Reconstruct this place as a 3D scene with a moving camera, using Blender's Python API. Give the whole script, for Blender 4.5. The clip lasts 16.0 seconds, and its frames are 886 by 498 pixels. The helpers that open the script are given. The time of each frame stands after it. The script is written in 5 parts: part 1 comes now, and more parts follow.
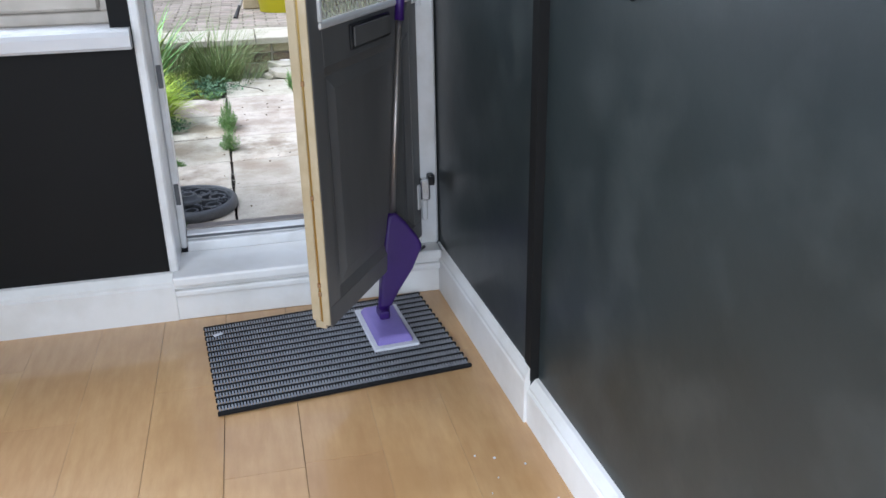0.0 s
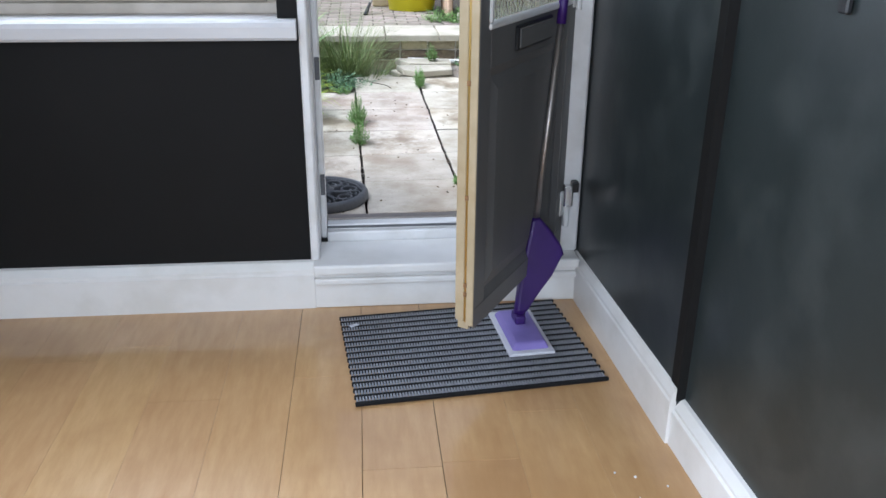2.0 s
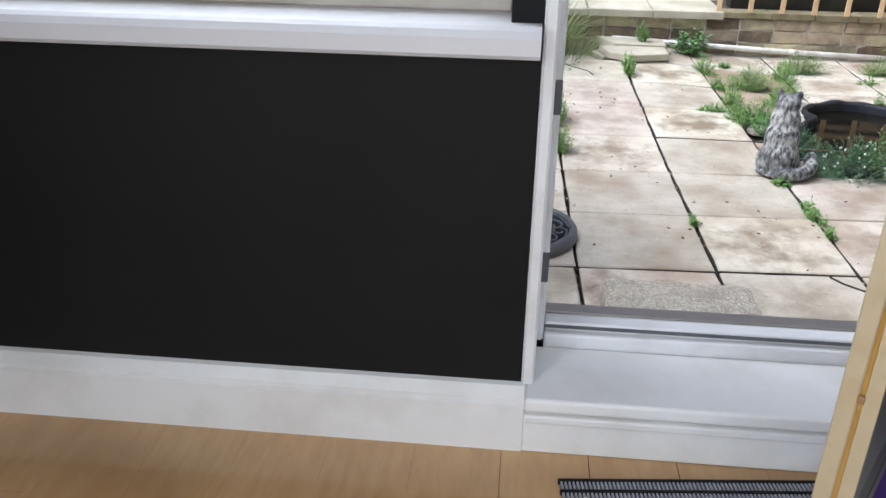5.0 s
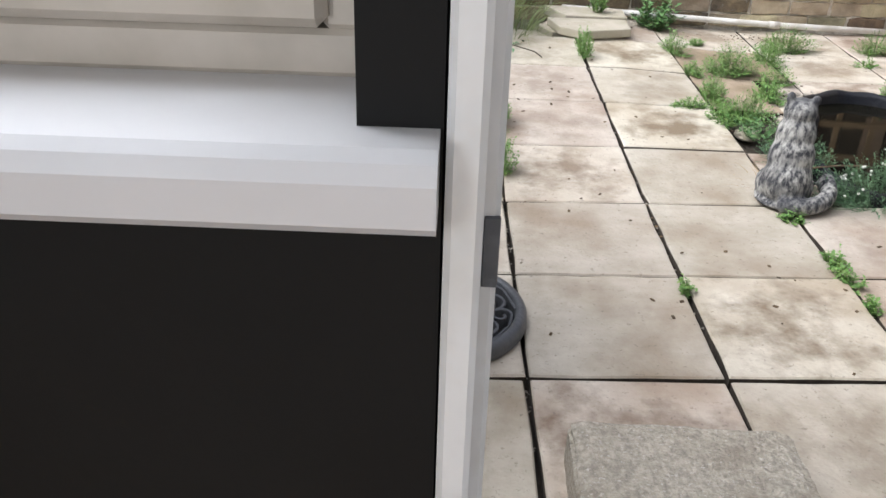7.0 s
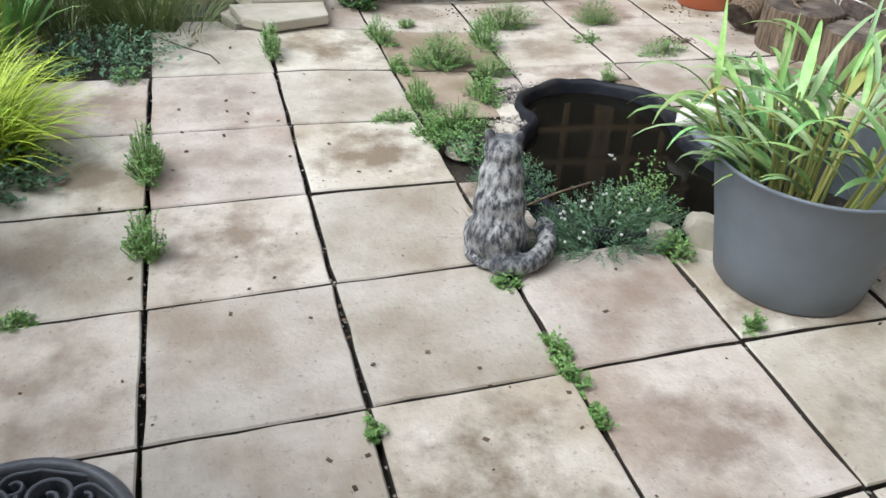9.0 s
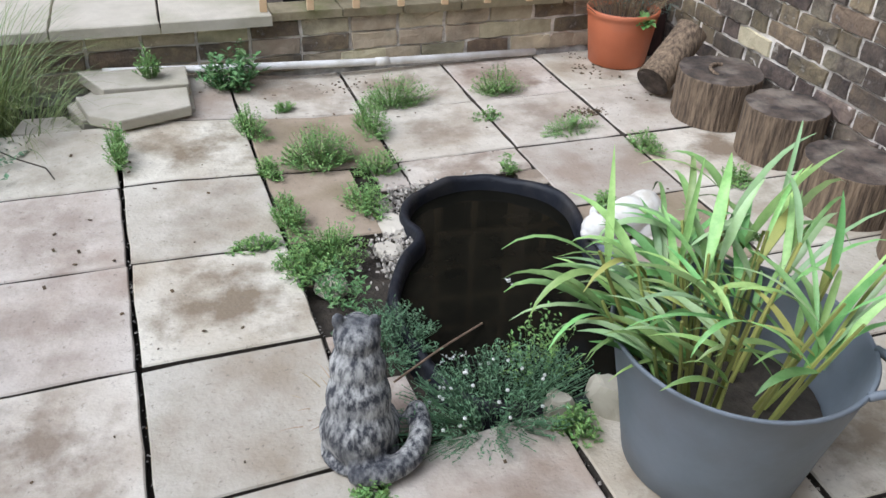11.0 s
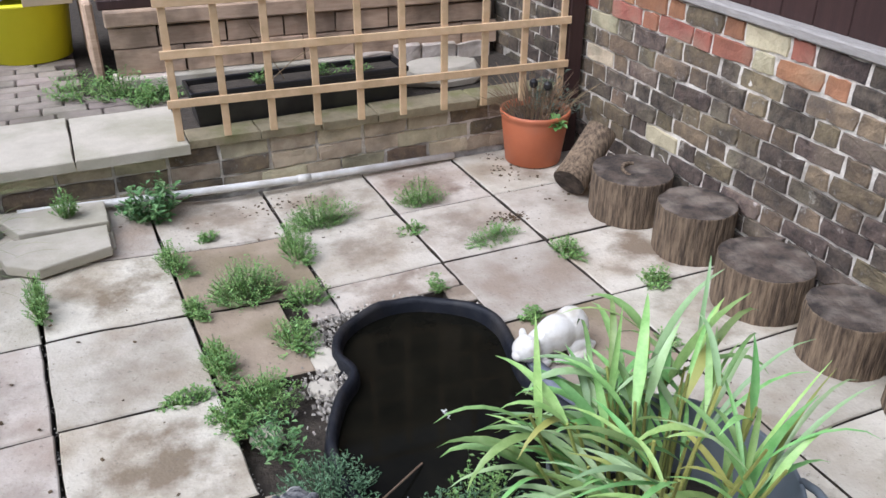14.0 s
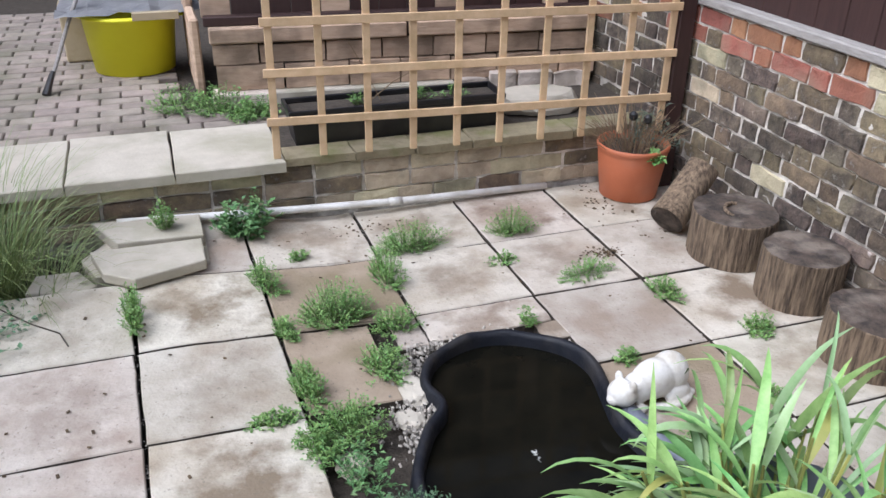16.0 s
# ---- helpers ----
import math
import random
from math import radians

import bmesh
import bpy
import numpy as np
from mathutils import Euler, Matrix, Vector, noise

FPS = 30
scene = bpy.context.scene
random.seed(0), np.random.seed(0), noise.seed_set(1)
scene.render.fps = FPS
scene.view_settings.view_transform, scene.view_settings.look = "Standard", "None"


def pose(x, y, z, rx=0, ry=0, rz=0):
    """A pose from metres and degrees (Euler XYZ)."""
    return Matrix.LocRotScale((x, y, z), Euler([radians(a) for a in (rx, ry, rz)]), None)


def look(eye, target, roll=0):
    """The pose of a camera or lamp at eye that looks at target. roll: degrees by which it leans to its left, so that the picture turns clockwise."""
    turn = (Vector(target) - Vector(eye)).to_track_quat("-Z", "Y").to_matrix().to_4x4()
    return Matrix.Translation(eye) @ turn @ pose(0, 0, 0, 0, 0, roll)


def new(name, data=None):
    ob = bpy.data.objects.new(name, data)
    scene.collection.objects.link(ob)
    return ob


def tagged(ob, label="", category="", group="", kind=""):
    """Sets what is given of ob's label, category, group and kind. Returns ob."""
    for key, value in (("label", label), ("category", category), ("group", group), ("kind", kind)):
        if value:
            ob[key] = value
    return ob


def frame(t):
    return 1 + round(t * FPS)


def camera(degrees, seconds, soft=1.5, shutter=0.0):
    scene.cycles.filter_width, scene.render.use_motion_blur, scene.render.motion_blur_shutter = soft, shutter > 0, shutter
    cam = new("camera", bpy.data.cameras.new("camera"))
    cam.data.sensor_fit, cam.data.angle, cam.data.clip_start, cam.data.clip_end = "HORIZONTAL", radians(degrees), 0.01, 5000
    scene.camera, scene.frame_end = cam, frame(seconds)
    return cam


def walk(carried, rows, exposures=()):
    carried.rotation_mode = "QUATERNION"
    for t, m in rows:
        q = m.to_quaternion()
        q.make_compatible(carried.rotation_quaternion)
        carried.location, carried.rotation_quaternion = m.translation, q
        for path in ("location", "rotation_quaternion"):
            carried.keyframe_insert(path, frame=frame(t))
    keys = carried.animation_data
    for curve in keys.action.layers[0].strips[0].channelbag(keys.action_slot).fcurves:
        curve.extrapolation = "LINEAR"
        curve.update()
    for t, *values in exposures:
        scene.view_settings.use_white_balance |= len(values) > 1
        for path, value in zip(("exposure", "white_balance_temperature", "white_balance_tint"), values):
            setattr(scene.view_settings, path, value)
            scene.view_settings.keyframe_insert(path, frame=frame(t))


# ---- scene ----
cam = camera(55.5, 16.0)
EXPOSURES = [(0, 1.06, 5600, 10), (2.5, 1.0, 5650, 10), (4.5, 0.97, 5850, 11), (7, 0.78, 6350, 12), (8, 0.82, 6200, 11), (8.5, 0.74, 6150, 10), (9.5, 0.54, 5900, 10), (10, 0.47, 5850, 10), (12.5, 0.44, 5750, 15), (16, 0.46, 5800, 15)]
PATH = [
    (0, (0.271, -2.528, 1.313), (0.671, -0.733, 0.528), -1.1),
    (0.5, (0.273, -2.489, 1.297), (0.758, -0.712, 0.519), -0.5),
    (1, (0.227, -2.494, 1.317), (0.66, -0.703, 0.538), 0.1),
    (1.5, (0.184, -2.493, 1.314), (0.483, -0.676, 0.536), 0.0),
    (2, (0.139, -2.487, 1.307), (0.318, -0.653, 0.53), 0.5),
    (2.5, (0.103, -2.47, 1.306), (0.176, -0.635, 0.513), 0.5),
    (3, (0.03, -2.389, 1.263), (0.022, -0.56, 0.453), 0.6),
    (3.5, (-0.022, -2.261, 1.256), (-0.09, -0.442, 0.427), 0.8),
    (4, (-0.033, -2.032, 1.245), (-0.155, -0.216, 0.416), 0.9),
    (4.5, (-0.069, -1.777, 1.267), (-0.238, 0.024, 0.413), 0.9),
    (6.8, (-0.046, -0.582, 1.182), (-0.128, 1.179, 0.238), 1.7),
    (7, (-0.029, -0.515, 1.171), (-0.061, 1.234, 0.201), 1.8),
    (7.5, (0.071, -0.367, 1.152), (0.173, 1.352, 0.135), 2.2),
    (8, (0.174, -0.195, 1.17), (0.415, 1.483, 0.11), 2.4),
    (8.5, (0.265, 0.015, 1.226), (0.625, 1.659, 0.144), 2.5),
    (9, (0.371, 0.204, 1.255), (0.824, 1.818, 0.165), 3.0),
    (9.5, (0.442, 0.351, 1.304), (0.954, 1.946, 0.212), 3.2),
    (10, (0.552, 0.611, 1.274), (1.105, 2.196, 0.187), 3.6),
    (12.3, (0.822, 0.72, 1.61), (1.416, 2.29, 0.522), -0.2),
    (12.5, (0.809, 0.701, 1.592), (1.431, 2.273, 0.523), 0.0),
    (13, (0.803, 0.687, 1.611), (1.471, 2.26, 0.572), 0.1),
    (13.5, (0.794, 0.71, 1.635), (1.497, 2.29, 0.631), 0.2),
    (14, (0.782, 0.785, 1.619), (1.516, 2.372, 0.648), 0.3),
    (14.5, (0.789, 0.835, 1.615), (1.534, 2.43, 0.666), 0.4),
    (15, (0.782, 0.836, 1.61), (1.53, 2.441, 0.681), 0.7),
    (15.5, (0.767, 0.842, 1.611), (1.473, 2.469, 0.686), 0.9),
    (16, (0.727, 0.881, 1.613), (1.318, 2.553, 0.687), 1.0),
]
walk(cam, [(t, look(eye, target, roll)) for t, eye, target, roll in PATH], EXPOSURES)

# ---- light ----
WORLD_STRENGTH, SUN_STRENGTH = 0.15, 1.8
world = bpy.data.worlds.new("sky")
scene.world = world
world.use_nodes = True
wn = world.node_tree.nodes
sky = wn.new("ShaderNodeTexSky")
sky.sky_type, sky.sun_disc, sky.sun_elevation, sky.sun_rotation = "NISHITA", False, radians(54), radians(261)
sky.dust_density, sky.air_density = 4.0, 1.0
hsv = wn.new("ShaderNodeHueSaturation")
hsv.inputs["Saturation"].default_value = 0.45
world.node_tree.links.new(sky.outputs[0], hsv.inputs["Color"])
world.node_tree.links.new(hsv.outputs[0], wn["Background"].inputs["Color"])
wn["Background"].inputs["Strength"].default_value = WORLD_STRENGTH
sun = new("sun", bpy.data.lights.new("sun", "SUN"))
sun.data.energy, sun.data.angle, sun.data.color = SUN_STRENGTH, radians(60), (0.90, 0.955, 1.0)
sun.matrix_basis = look((-3.9, -0.6, 5.5), (0, 0, 0))


def window_or_fill_light(at, target, width, height, watts):
    """An area lamp: daylight at the north window, added fill elsewhere."""
    d = bpy.data.lights.new("window_or_fill_lamp", "AREA")
    d.shape, d.size, d.size_y, d.energy, d.color = "RECTANGLE", width, height, watts, (0.93, 0.97, 1.0)
    ob = new("window_or_fill_lamp", d)
    ob.matrix_basis = look(at, target)


window_or_fill_light((-0.64, 0.24, 1.55), (-0.5, -1.0, 1.2), 0.95, 0.95, 10)
# added fill from behind the camera, where no window is known
window_or_fill_light((-0.15, -4.27, 1.25), (-0.15, 0, 1.0), 1.5, 1.9, 24)
# added side fill from the left, its window made up as well
window_or_fill_light((-1.31, -2.3, 1.55), (0.0, -2.2, 1.0), 1.2, 1.0, 22)


# ---- materials ----
def mat(name, c1, c2, rough=0.6, scale=8.0, bump=0.2, bscale=90.0, metal=0.0, rand=0.0, stain=None, sscale=1.6, samount=0.5,
        stretch=(1, 1, 1), island=False, specks=None, kscale=55.0, kmin=0.60, sharp=0.18, patch=None, rough2=None, transmission=0.0, hue=0.0, coat=0.0, spec=0.5):
    """A surface with grain (c1 to c2), larger stains, fine relief and a tone of its own for each piece."""
    m = bpy.data.materials.new(name)
    m.use_nodes = True
    nt = m.node_tree
    n, l = nt.nodes, nt.links
    b = n["Principled BSDF"]
    geo = n.new("ShaderNodeNewGeometry")
    mp = n.new("ShaderNodeMapping")
    mp.inputs["Scale"].default_value = stretch
    l.new(geo.outputs["Position"], mp.inputs["Vector"])
    g = n.new("ShaderNodeTexNoise")
    g.inputs["Scale"].default_value, g.inputs["Detail"].default_value, g.inputs["Roughness"].default_value = scale, 8, 0.65
    l.new(mp.outputs[0], g.inputs["Vector"])
    ramp = n.new("ShaderNodeMapRange")
    ramp.inputs[1].default_value, ramp.inputs[2].default_value = 0.5 - sharp, 0.5 + sharp
    l.new(g.outputs["Fac"], ramp.inputs[0])
    mix = n.new("ShaderNodeMix")
    mix.data_type = "RGBA"
    mix.inputs[6].default_value, mix.inputs[7].default_value = (*c1, 1), (*c2, 1)
    l.new(ramp.outputs[0], mix.inputs[0])
    col = mix.outputs[2]
    if stain:
        s = n.new("ShaderNodeTexNoise")
        s.inputs["Scale"].default_value, s.inputs["Detail"].default_value = sscale, 5
        l.new(geo.outputs["Position"], s.inputs["Vector"])
        r2 = n.new("ShaderNodeMapRange")
        r2.inputs[1].default_value, r2.inputs[2].default_value, r2.inputs[4].default_value = 0.48, 0.66, samount
        l.new(s.outputs["Fac"], r2.inputs[0])
        mx = n.new("ShaderNodeMix")
        mx.data_type = "RGBA"
        mx.inputs[7].default_value = (*stain, 1)
        l.new(col, mx.inputs[6])
        l.new(r2.outputs[0], mx.inputs[0])
        col = mx.outputs[2]
    if patch:
        tc = n.new("ShaderNodeTexCoord")
        ln = n.new("ShaderNodeVectorMath")
        ln.operation = "LENGTH"
        l.new(tc.outputs["Object"], ln.inputs[0])
        pn = n.new("ShaderNodeTexNoise")
        pn.inputs["Scale"].default_value, pn.inputs["Detail"].default_value, pn.inputs["Roughness"].default_value = 7.5, 6, 0.62
        l.new(geo.outputs["Position"], pn.inputs["Vector"])
        ma = n.new("ShaderNodeMath")
        ma.operation, ma.inputs[1].default_value = "MULTIPLY_ADD", 0.95
        l.new(pn.outputs["Fac"], ma.inputs[0])
        l.new(ln.outputs["Value"], ma.inputs[2])
        pr = n.new("ShaderNodeMapRange")
        pr.inputs[1].default_value, pr.inputs[2].default_value, pr.inputs[3].default_value, pr.inputs[4].default_value = 0.46, 0.70, 1.0, 0.0
        l.new(ma.outputs[0], pr.inputs[0])
        oi = n.new("ShaderNodeObjectInfo")
        am = n.new("ShaderNodeMapRange")
        am.inputs[1].default_value, am.inputs[2].default_value, am.inputs[3].default_value, am.inputs[4].default_value = 0.1, 0.9, 0.15, 1.0
        l.new(oi.outputs["Random"], am.inputs[0])
        pm = n.new("ShaderNodeMath")
        pm.operation = "MULTIPLY"
        l.new(pr.outputs[0], pm.inputs[0])
        l.new(am.outputs[0], pm.inputs[1])
        px = n.new("ShaderNodeMix")
        px.data_type = "RGBA"
        px.inputs[7].default_value = (*patch, 1)
        l.new(col, px.inputs[6])
        l.new(pm.outputs[0], px.inputs[0])
        col = px.outputs[2]
    if specks:
        k = n.new("ShaderNodeTexNoise")
        k.inputs["Scale"].default_value, k.inputs["Detail"].default_value, k.inputs["Roughness"].default_value = kscale, 4, 0.7
        l.new(geo.outputs["Position"], k.inputs["Vector"])
        kr = n.new("ShaderNodeMapRange")
        kr.inputs[1].default_value, kr.inputs[2].default_value, kr.inputs[4].default_value = kmin, kmin + 0.1, 0.65
        l.new(k.outputs["Fac"], kr.inputs[0])
        km = n.new("ShaderNodeMix")
        km.data_type = "RGBA"
        km.inputs[7].default_value = (*specks, 1)
        l.new(col, km.inputs[6])
        l.new(kr.outputs[0], km.inputs[0])
        col = km.outputs[2]
    if rand or hue:
        info = geo.outputs["Random Per Island"] if island else n.new("ShaderNodeObjectInfo").outputs["Random"]
        h = n.new("ShaderNodeHueSaturation")
        v = n.new("ShaderNodeMapRange")
        v.inputs[3].default_value, v.inputs[4].default_value = 1 - rand, 1 + rand
        l.new(info, v.inputs[0])
        l.new(v.outputs[0], h.inputs["Value"])
        if hue:
            frac = n.new("ShaderNodeMath")
            frac.operation = "FRACT"
            mul = n.new("ShaderNodeMath")
            mul.operation, mul.inputs[1].default_value = "MULTIPLY", 7.31
            l.new(info, mul.inputs[0])
            l.new(mul.outputs[0], frac.inputs[0])
            hv = n.new("ShaderNodeMapRange")
            hv.inputs[3].default_value, hv.inputs[4].default_value = 0.5 - hue, 0.5 + hue
            l.new(frac.outputs[0], hv.inputs[0])
            l.new(hv.outputs[0], h.inputs["Hue"])
        l.new(col, h.inputs["Color"])
        col = h.outputs[0]
    l.new(col, b.inputs["Base Color"])
    b.inputs["Metallic"].default_value = metal
    b.inputs["Specular IOR Level"].default_value = spec
    b.inputs["Coat Weight"].default_value = coat
    b.inputs["Transmission Weight"].default_value = transmission
    rr = n.new("ShaderNodeMapRange")
    rr.inputs[3].default_value, rr.inputs[4].default_value = rough, rough2 if rough2 is not None else min(1, rough + 0.15)
    l.new(g.outputs["Fac"], rr.inputs[0])
    l.new(rr.outputs[0], b.inputs["Roughness"])
    if bump:
        f = n.new("ShaderNodeTexNoise")
        f.inputs["Scale"].default_value, f.inputs["Detail"].default_value = bscale, 6
        l.new(mp.outputs[0], f.inputs["Vector"])
        bp = n.new("ShaderNodeBump")
        bp.inputs["Strength"].default_value, bp.inputs["Distance"].default_value = bump, 0.01
        l.new(f.outputs["Fac"], bp.inputs["Height"])
        l.new(bp.outputs[0], b.inputs["Normal"])
    return m


def glass(name, tint=(1, 1, 1), rough=0.0, bump=0.0, bscale=40.0):
    m = bpy.data.materials.new(name)
    m.use_nodes = True
    n, l = m.node_tree.nodes, m.node_tree.links
    b = n["Principled BSDF"]
    b.inputs["Base Color"].default_value = (*tint, 1)
    b.inputs["Roughness"].default_value = rough
    b.inputs["Transmission Weight"].default_value = 1.0
    b.inputs["IOR"].default_value = 1.45
    if bump:
        f = n.new("ShaderNodeTexNoise")
        f.inputs["Scale"].default_value = bscale
        bp = n.new("ShaderNodeBump")
        bp.inputs["Strength"].default_value, bp.inputs["Distance"].default_value = bump, 0.01
        l.new(f.outputs["Fac"], bp.inputs["Height"])
        l.new(bp.outputs[0], b.inputs["Normal"])
    return m


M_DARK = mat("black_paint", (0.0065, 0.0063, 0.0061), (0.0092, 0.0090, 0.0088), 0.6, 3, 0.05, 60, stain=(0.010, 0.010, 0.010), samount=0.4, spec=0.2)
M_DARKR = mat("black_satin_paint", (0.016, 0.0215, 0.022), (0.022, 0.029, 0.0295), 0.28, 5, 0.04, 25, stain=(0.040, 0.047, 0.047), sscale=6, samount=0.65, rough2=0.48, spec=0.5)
M_WHITE = mat("white_gloss_paint", (0.82, 0.81, 0.79), (0.76, 0.75, 0.72), 0.3, 5, 0.04, 40, stain=(0.55, 0.52, 0.46), samount=0.25, sscale=5)
M_UPVC = mat("white_plastic", (0.78, 0.78, 0.78), (0.70, 0.70, 0.70), 0.25, 4, 0.02, 40, stain=(0.45, 0.43, 0.38), samount=0.3, sscale=9)
# beige window plastic, its colour also darkened for the backlit inner side
M_SHADEUPVC = mat("shaded_beige_plastic", (0.56, 0.50, 0.43), (0.48, 0.425, 0.36), 0.35, 4, 0.03, 40, stain=(0.30, 0.26, 0.20), samount=0.45, sscale=7)
M_SILL = mat("white_sill", (0.66, 0.66, 0.68), (0.62, 0.62, 0.635), 0.28, 4, 0.02, 40)
M_CEIL = mat("white_emulsion", (0.75, 0.74, 0.72), (0.70, 0.69, 0.67), 0.8, 3, 0.05)
M_OAK = mat("oak_laminate", (0.51, 0.30, 0.128), (0.61, 0.385, 0.185), 0.24, 11, 0.04, 120, rand=0.045, hue=0.003, stretch=(3.2, 0.55, 1), stain=(0.40, 0.22, 0.09), sscale=2.6, samount=0.6, rough2=0.36, coat=0.5)
M_JOINT = mat("dark_joint", (0.30, 0.165, 0.07), (0.22, 0.12, 0.05), 0.8)
M_GREYDOOR = mat("grey_door_skin", (0.115, 0.112, 0.11), (0.14, 0.137, 0.134), 0.36, 7, 0.08, 150, stretch=(3, 3, 0.4))
M_CREAM = mat("cream_plastic", (0.50, 0.41, 0.27), (0.42, 0.34, 0.21), 0.45, 5, 0.03, stain=(0.35, 0.26, 0.13), sscale=12, samount=0.4)
M_BRASS = mat("brass", (0.55, 0.38, 0.12), (0.45, 0.3, 0.1), 0.3, metal=1.0, bump=0.02)
M_CHROME = mat("chrome", (0.75, 0.75, 0.76), (0.65, 0.65, 0.66), 0.15, metal=1.0, bump=0.02)
M_STEEL = mat("brushed_pole", (0.42, 0.39, 0.36), (0.34, 0.31, 0.29), 0.3, metal=0.85, bump=0.02)
M_BLACKP = mat("black_plastic", (0.009, 0.009, 0.011), (0.015, 0.015, 0.017), 0.26, 6, 0.06, 60, stain=(0.05, 0.047, 0.04), sscale=6, samount=0.5)
M_RUBBER = mat("black_rubber", (0.006, 0.006, 0.007), (0.012, 0.012, 0.013), 0.7, 20, 0.1, spec=0.25)
M_MATGREY = mat("grey_mat_webbing", (0.24, 0.245, 0.27), (0.36, 0.365, 0.39), 0.5, 60, 0.1)
M_PURPLE = mat("deep_purple_plastic", (0.028, 0.006, 0.10), (0.04, 0.009, 0.14), 0.35, 6, 0.02)
M_LILAC = mat("lilac_plastic", (0.22, 0.17, 0.48), (0.28, 0.22, 0.55), 0.4, 6, 0.02)
M_CLOTH = mat("white_cloth", (0.72, 0.72, 0.76), (0.62, 0.62, 0.68), 0.9, 40, 0.3, 200)
M_GLASS = glass("clear_glass")
M_OBSCURE = glass("obscured_glass", (0.9, 0.97, 0.93), 0.05, 0.6, 60)
M_SLAB = mat("sandstone_slab", (0.58, 0.53, 0.45), (0.43, 0.375, 0.30), 0.6, 6, 0.4, 70, sharp=0.16, kmin=0.60, rand=0.14, hue=0.014, patch=(0.195, 0.145, 0.10), stain=(0.30, 0.225, 0.155), sscale=3.1, samount=0.7, specks=(0.16, 0.13, 0.10))
M_SLABB = mat("brown_sandstone_slab", (0.36, 0.285, 0.205), (0.28, 0.215, 0.15), 0.75, 9, 0.3, 70, rand=0.06, stain=(0.20, 0.16, 0.09), sscale=4.0, samount=0.7, specks=(0.14, 0.11, 0.08))
M_COPING = mat("pale_coping", (0.55, 0.50, 0.41), (0.45, 0.405, 0.325), 0.8, 9, 0.25, 80, rand=0.08, stain=(0.28, 0.26, 0.17), sscale=3, samount=0.6)
M_MOSSY = mat("mossy_coping", (0.34, 0.29, 0.18), (0.22, 0.18, 0.11), 0.9, 12, 0.4, 70, rand=0.15, stain=(0.20, 0.21, 0.07), sscale=6, samount=0.7)
M_SOIL = mat("soil", (0.035, 0.028, 0.02), (0.075, 0.06, 0.045), 0.95, 30, 0.8, 60)
M_CONC = mat("concrete_block", (0.52, 0.48, 0.40), (0.32, 0.29, 0.24), 0.9, 85, 1.0, 130, sharp=0.12, stain=(0.26, 0.22, 0.17), sscale=11, specks=(0.74, 0.71, 0.65), kscale=95, kmin=0.58)
M_BRICKD = mat("sooty_stock_brick", (0.034, 0.027, 0.024), (0.155, 0.118, 0.09), 0.85, 26, 0.6, 90, rand=0.4, hue=0.02, stain=(0.22, 0.18, 0.12), sscale=6, samount=0.5, specks=(0.50, 0.46, 0.40), kscale=13, kmin=0.63)
M_BRICKR = mat("red_brick", (0.36, 0.15, 0.085), (0.24, 0.105, 0.065), 0.85, 15, 0.4, 90, rand=0.2, hue=0.02, stain=(0.28, 0.20, 0.13), sscale=5, samount=0.6)
M_BRICKY = mat("yellow_stock_brick", (0.56, 0.48, 0.33), (0.40, 0.33, 0.22), 0.85, 16, 0.5, 90, rand=0.25, hue=0.02, stain=(0.20, 0.175, 0.12), sscale=7, samount=0.65)
M_BRICKO = mat("olive_stock_brick", (0.25, 0.19, 0.115), (0.10, 0.076, 0.052), 0.85, 22, 0.6, 90, rand=0.3, hue=0.015, stain=(0.06, 0.052, 0.045), sscale=7, samount=0.7, specks=(0.36, 0.33, 0.28), kscale=22, kmin=0.60)
M_BIN = mat("glossy_black_plastic", (0.004, 0.004, 0.005), (0.007, 0.007, 0.008), 0.12, 6, 0.05, 20, spec=0.2)
M_MORTAR = mat("lime_mortar", (0.82, 0.77, 0.68), (0.50, 0.45, 0.38), 0.95, 25, 0.8, 70, stain=(0.15, 0.125, 0.10), sscale=4.5, samount=0.75)
M_FENCE = mat("dark_brown_fence", (0.050, 0.021, 0.017), (0.034, 0.015, 0.012), 0.6, 8, 0.2, 60, stretch=(4, 4, 0.5), rand=0.1)
M_GREYWOOD = mat("weathered_board", (0.40, 0.37, 0.34), (0.27, 0.25, 0.225), 0.85, 14, 0.4, 60, stretch=(6, 0.8, 6))
M_PINE = mat("pine_lath", (0.70, 0.50, 0.30), (0.59, 0.40, 0.22), 0.7, 16, 0.2, 60, rand=0.08, stain=(0.36, 0.25, 0.12), sscale=9, samount=0.4)
M_BARK = mat("log_bark", (0.06, 0.041, 0.027), (0.27, 0.195, 0.125), 0.95, 24, 1.0, 40, stretch=(3, 3, 0.35), rand=0.15, sharp=0.14)
M_ENDGRAIN = mat("log_end", (0.035, 0.027, 0.022), (0.115, 0.086, 0.065), 0.9, 13, 0.8, 60, rand=0.15, stain=(0.30, 0.25, 0.20), sscale=9, samount=0.5, sharp=0.12)
M_TERRA = mat("terracotta_plastic", (0.56, 0.17, 0.075), (0.49, 0.14, 0.06), 0.5, 5, 0.05, 40, stain=(0.42, 0.17, 0.10), sscale=8, samount=0.4)
M_GREYPOT = mat("grey_plastic_pot", (0.165, 0.19, 0.215), (0.135, 0.156, 0.178), 0.5, 6, 0.05, 50, stain=(0.15, 0.155, 0.16), sscale=6, samount=0.4)
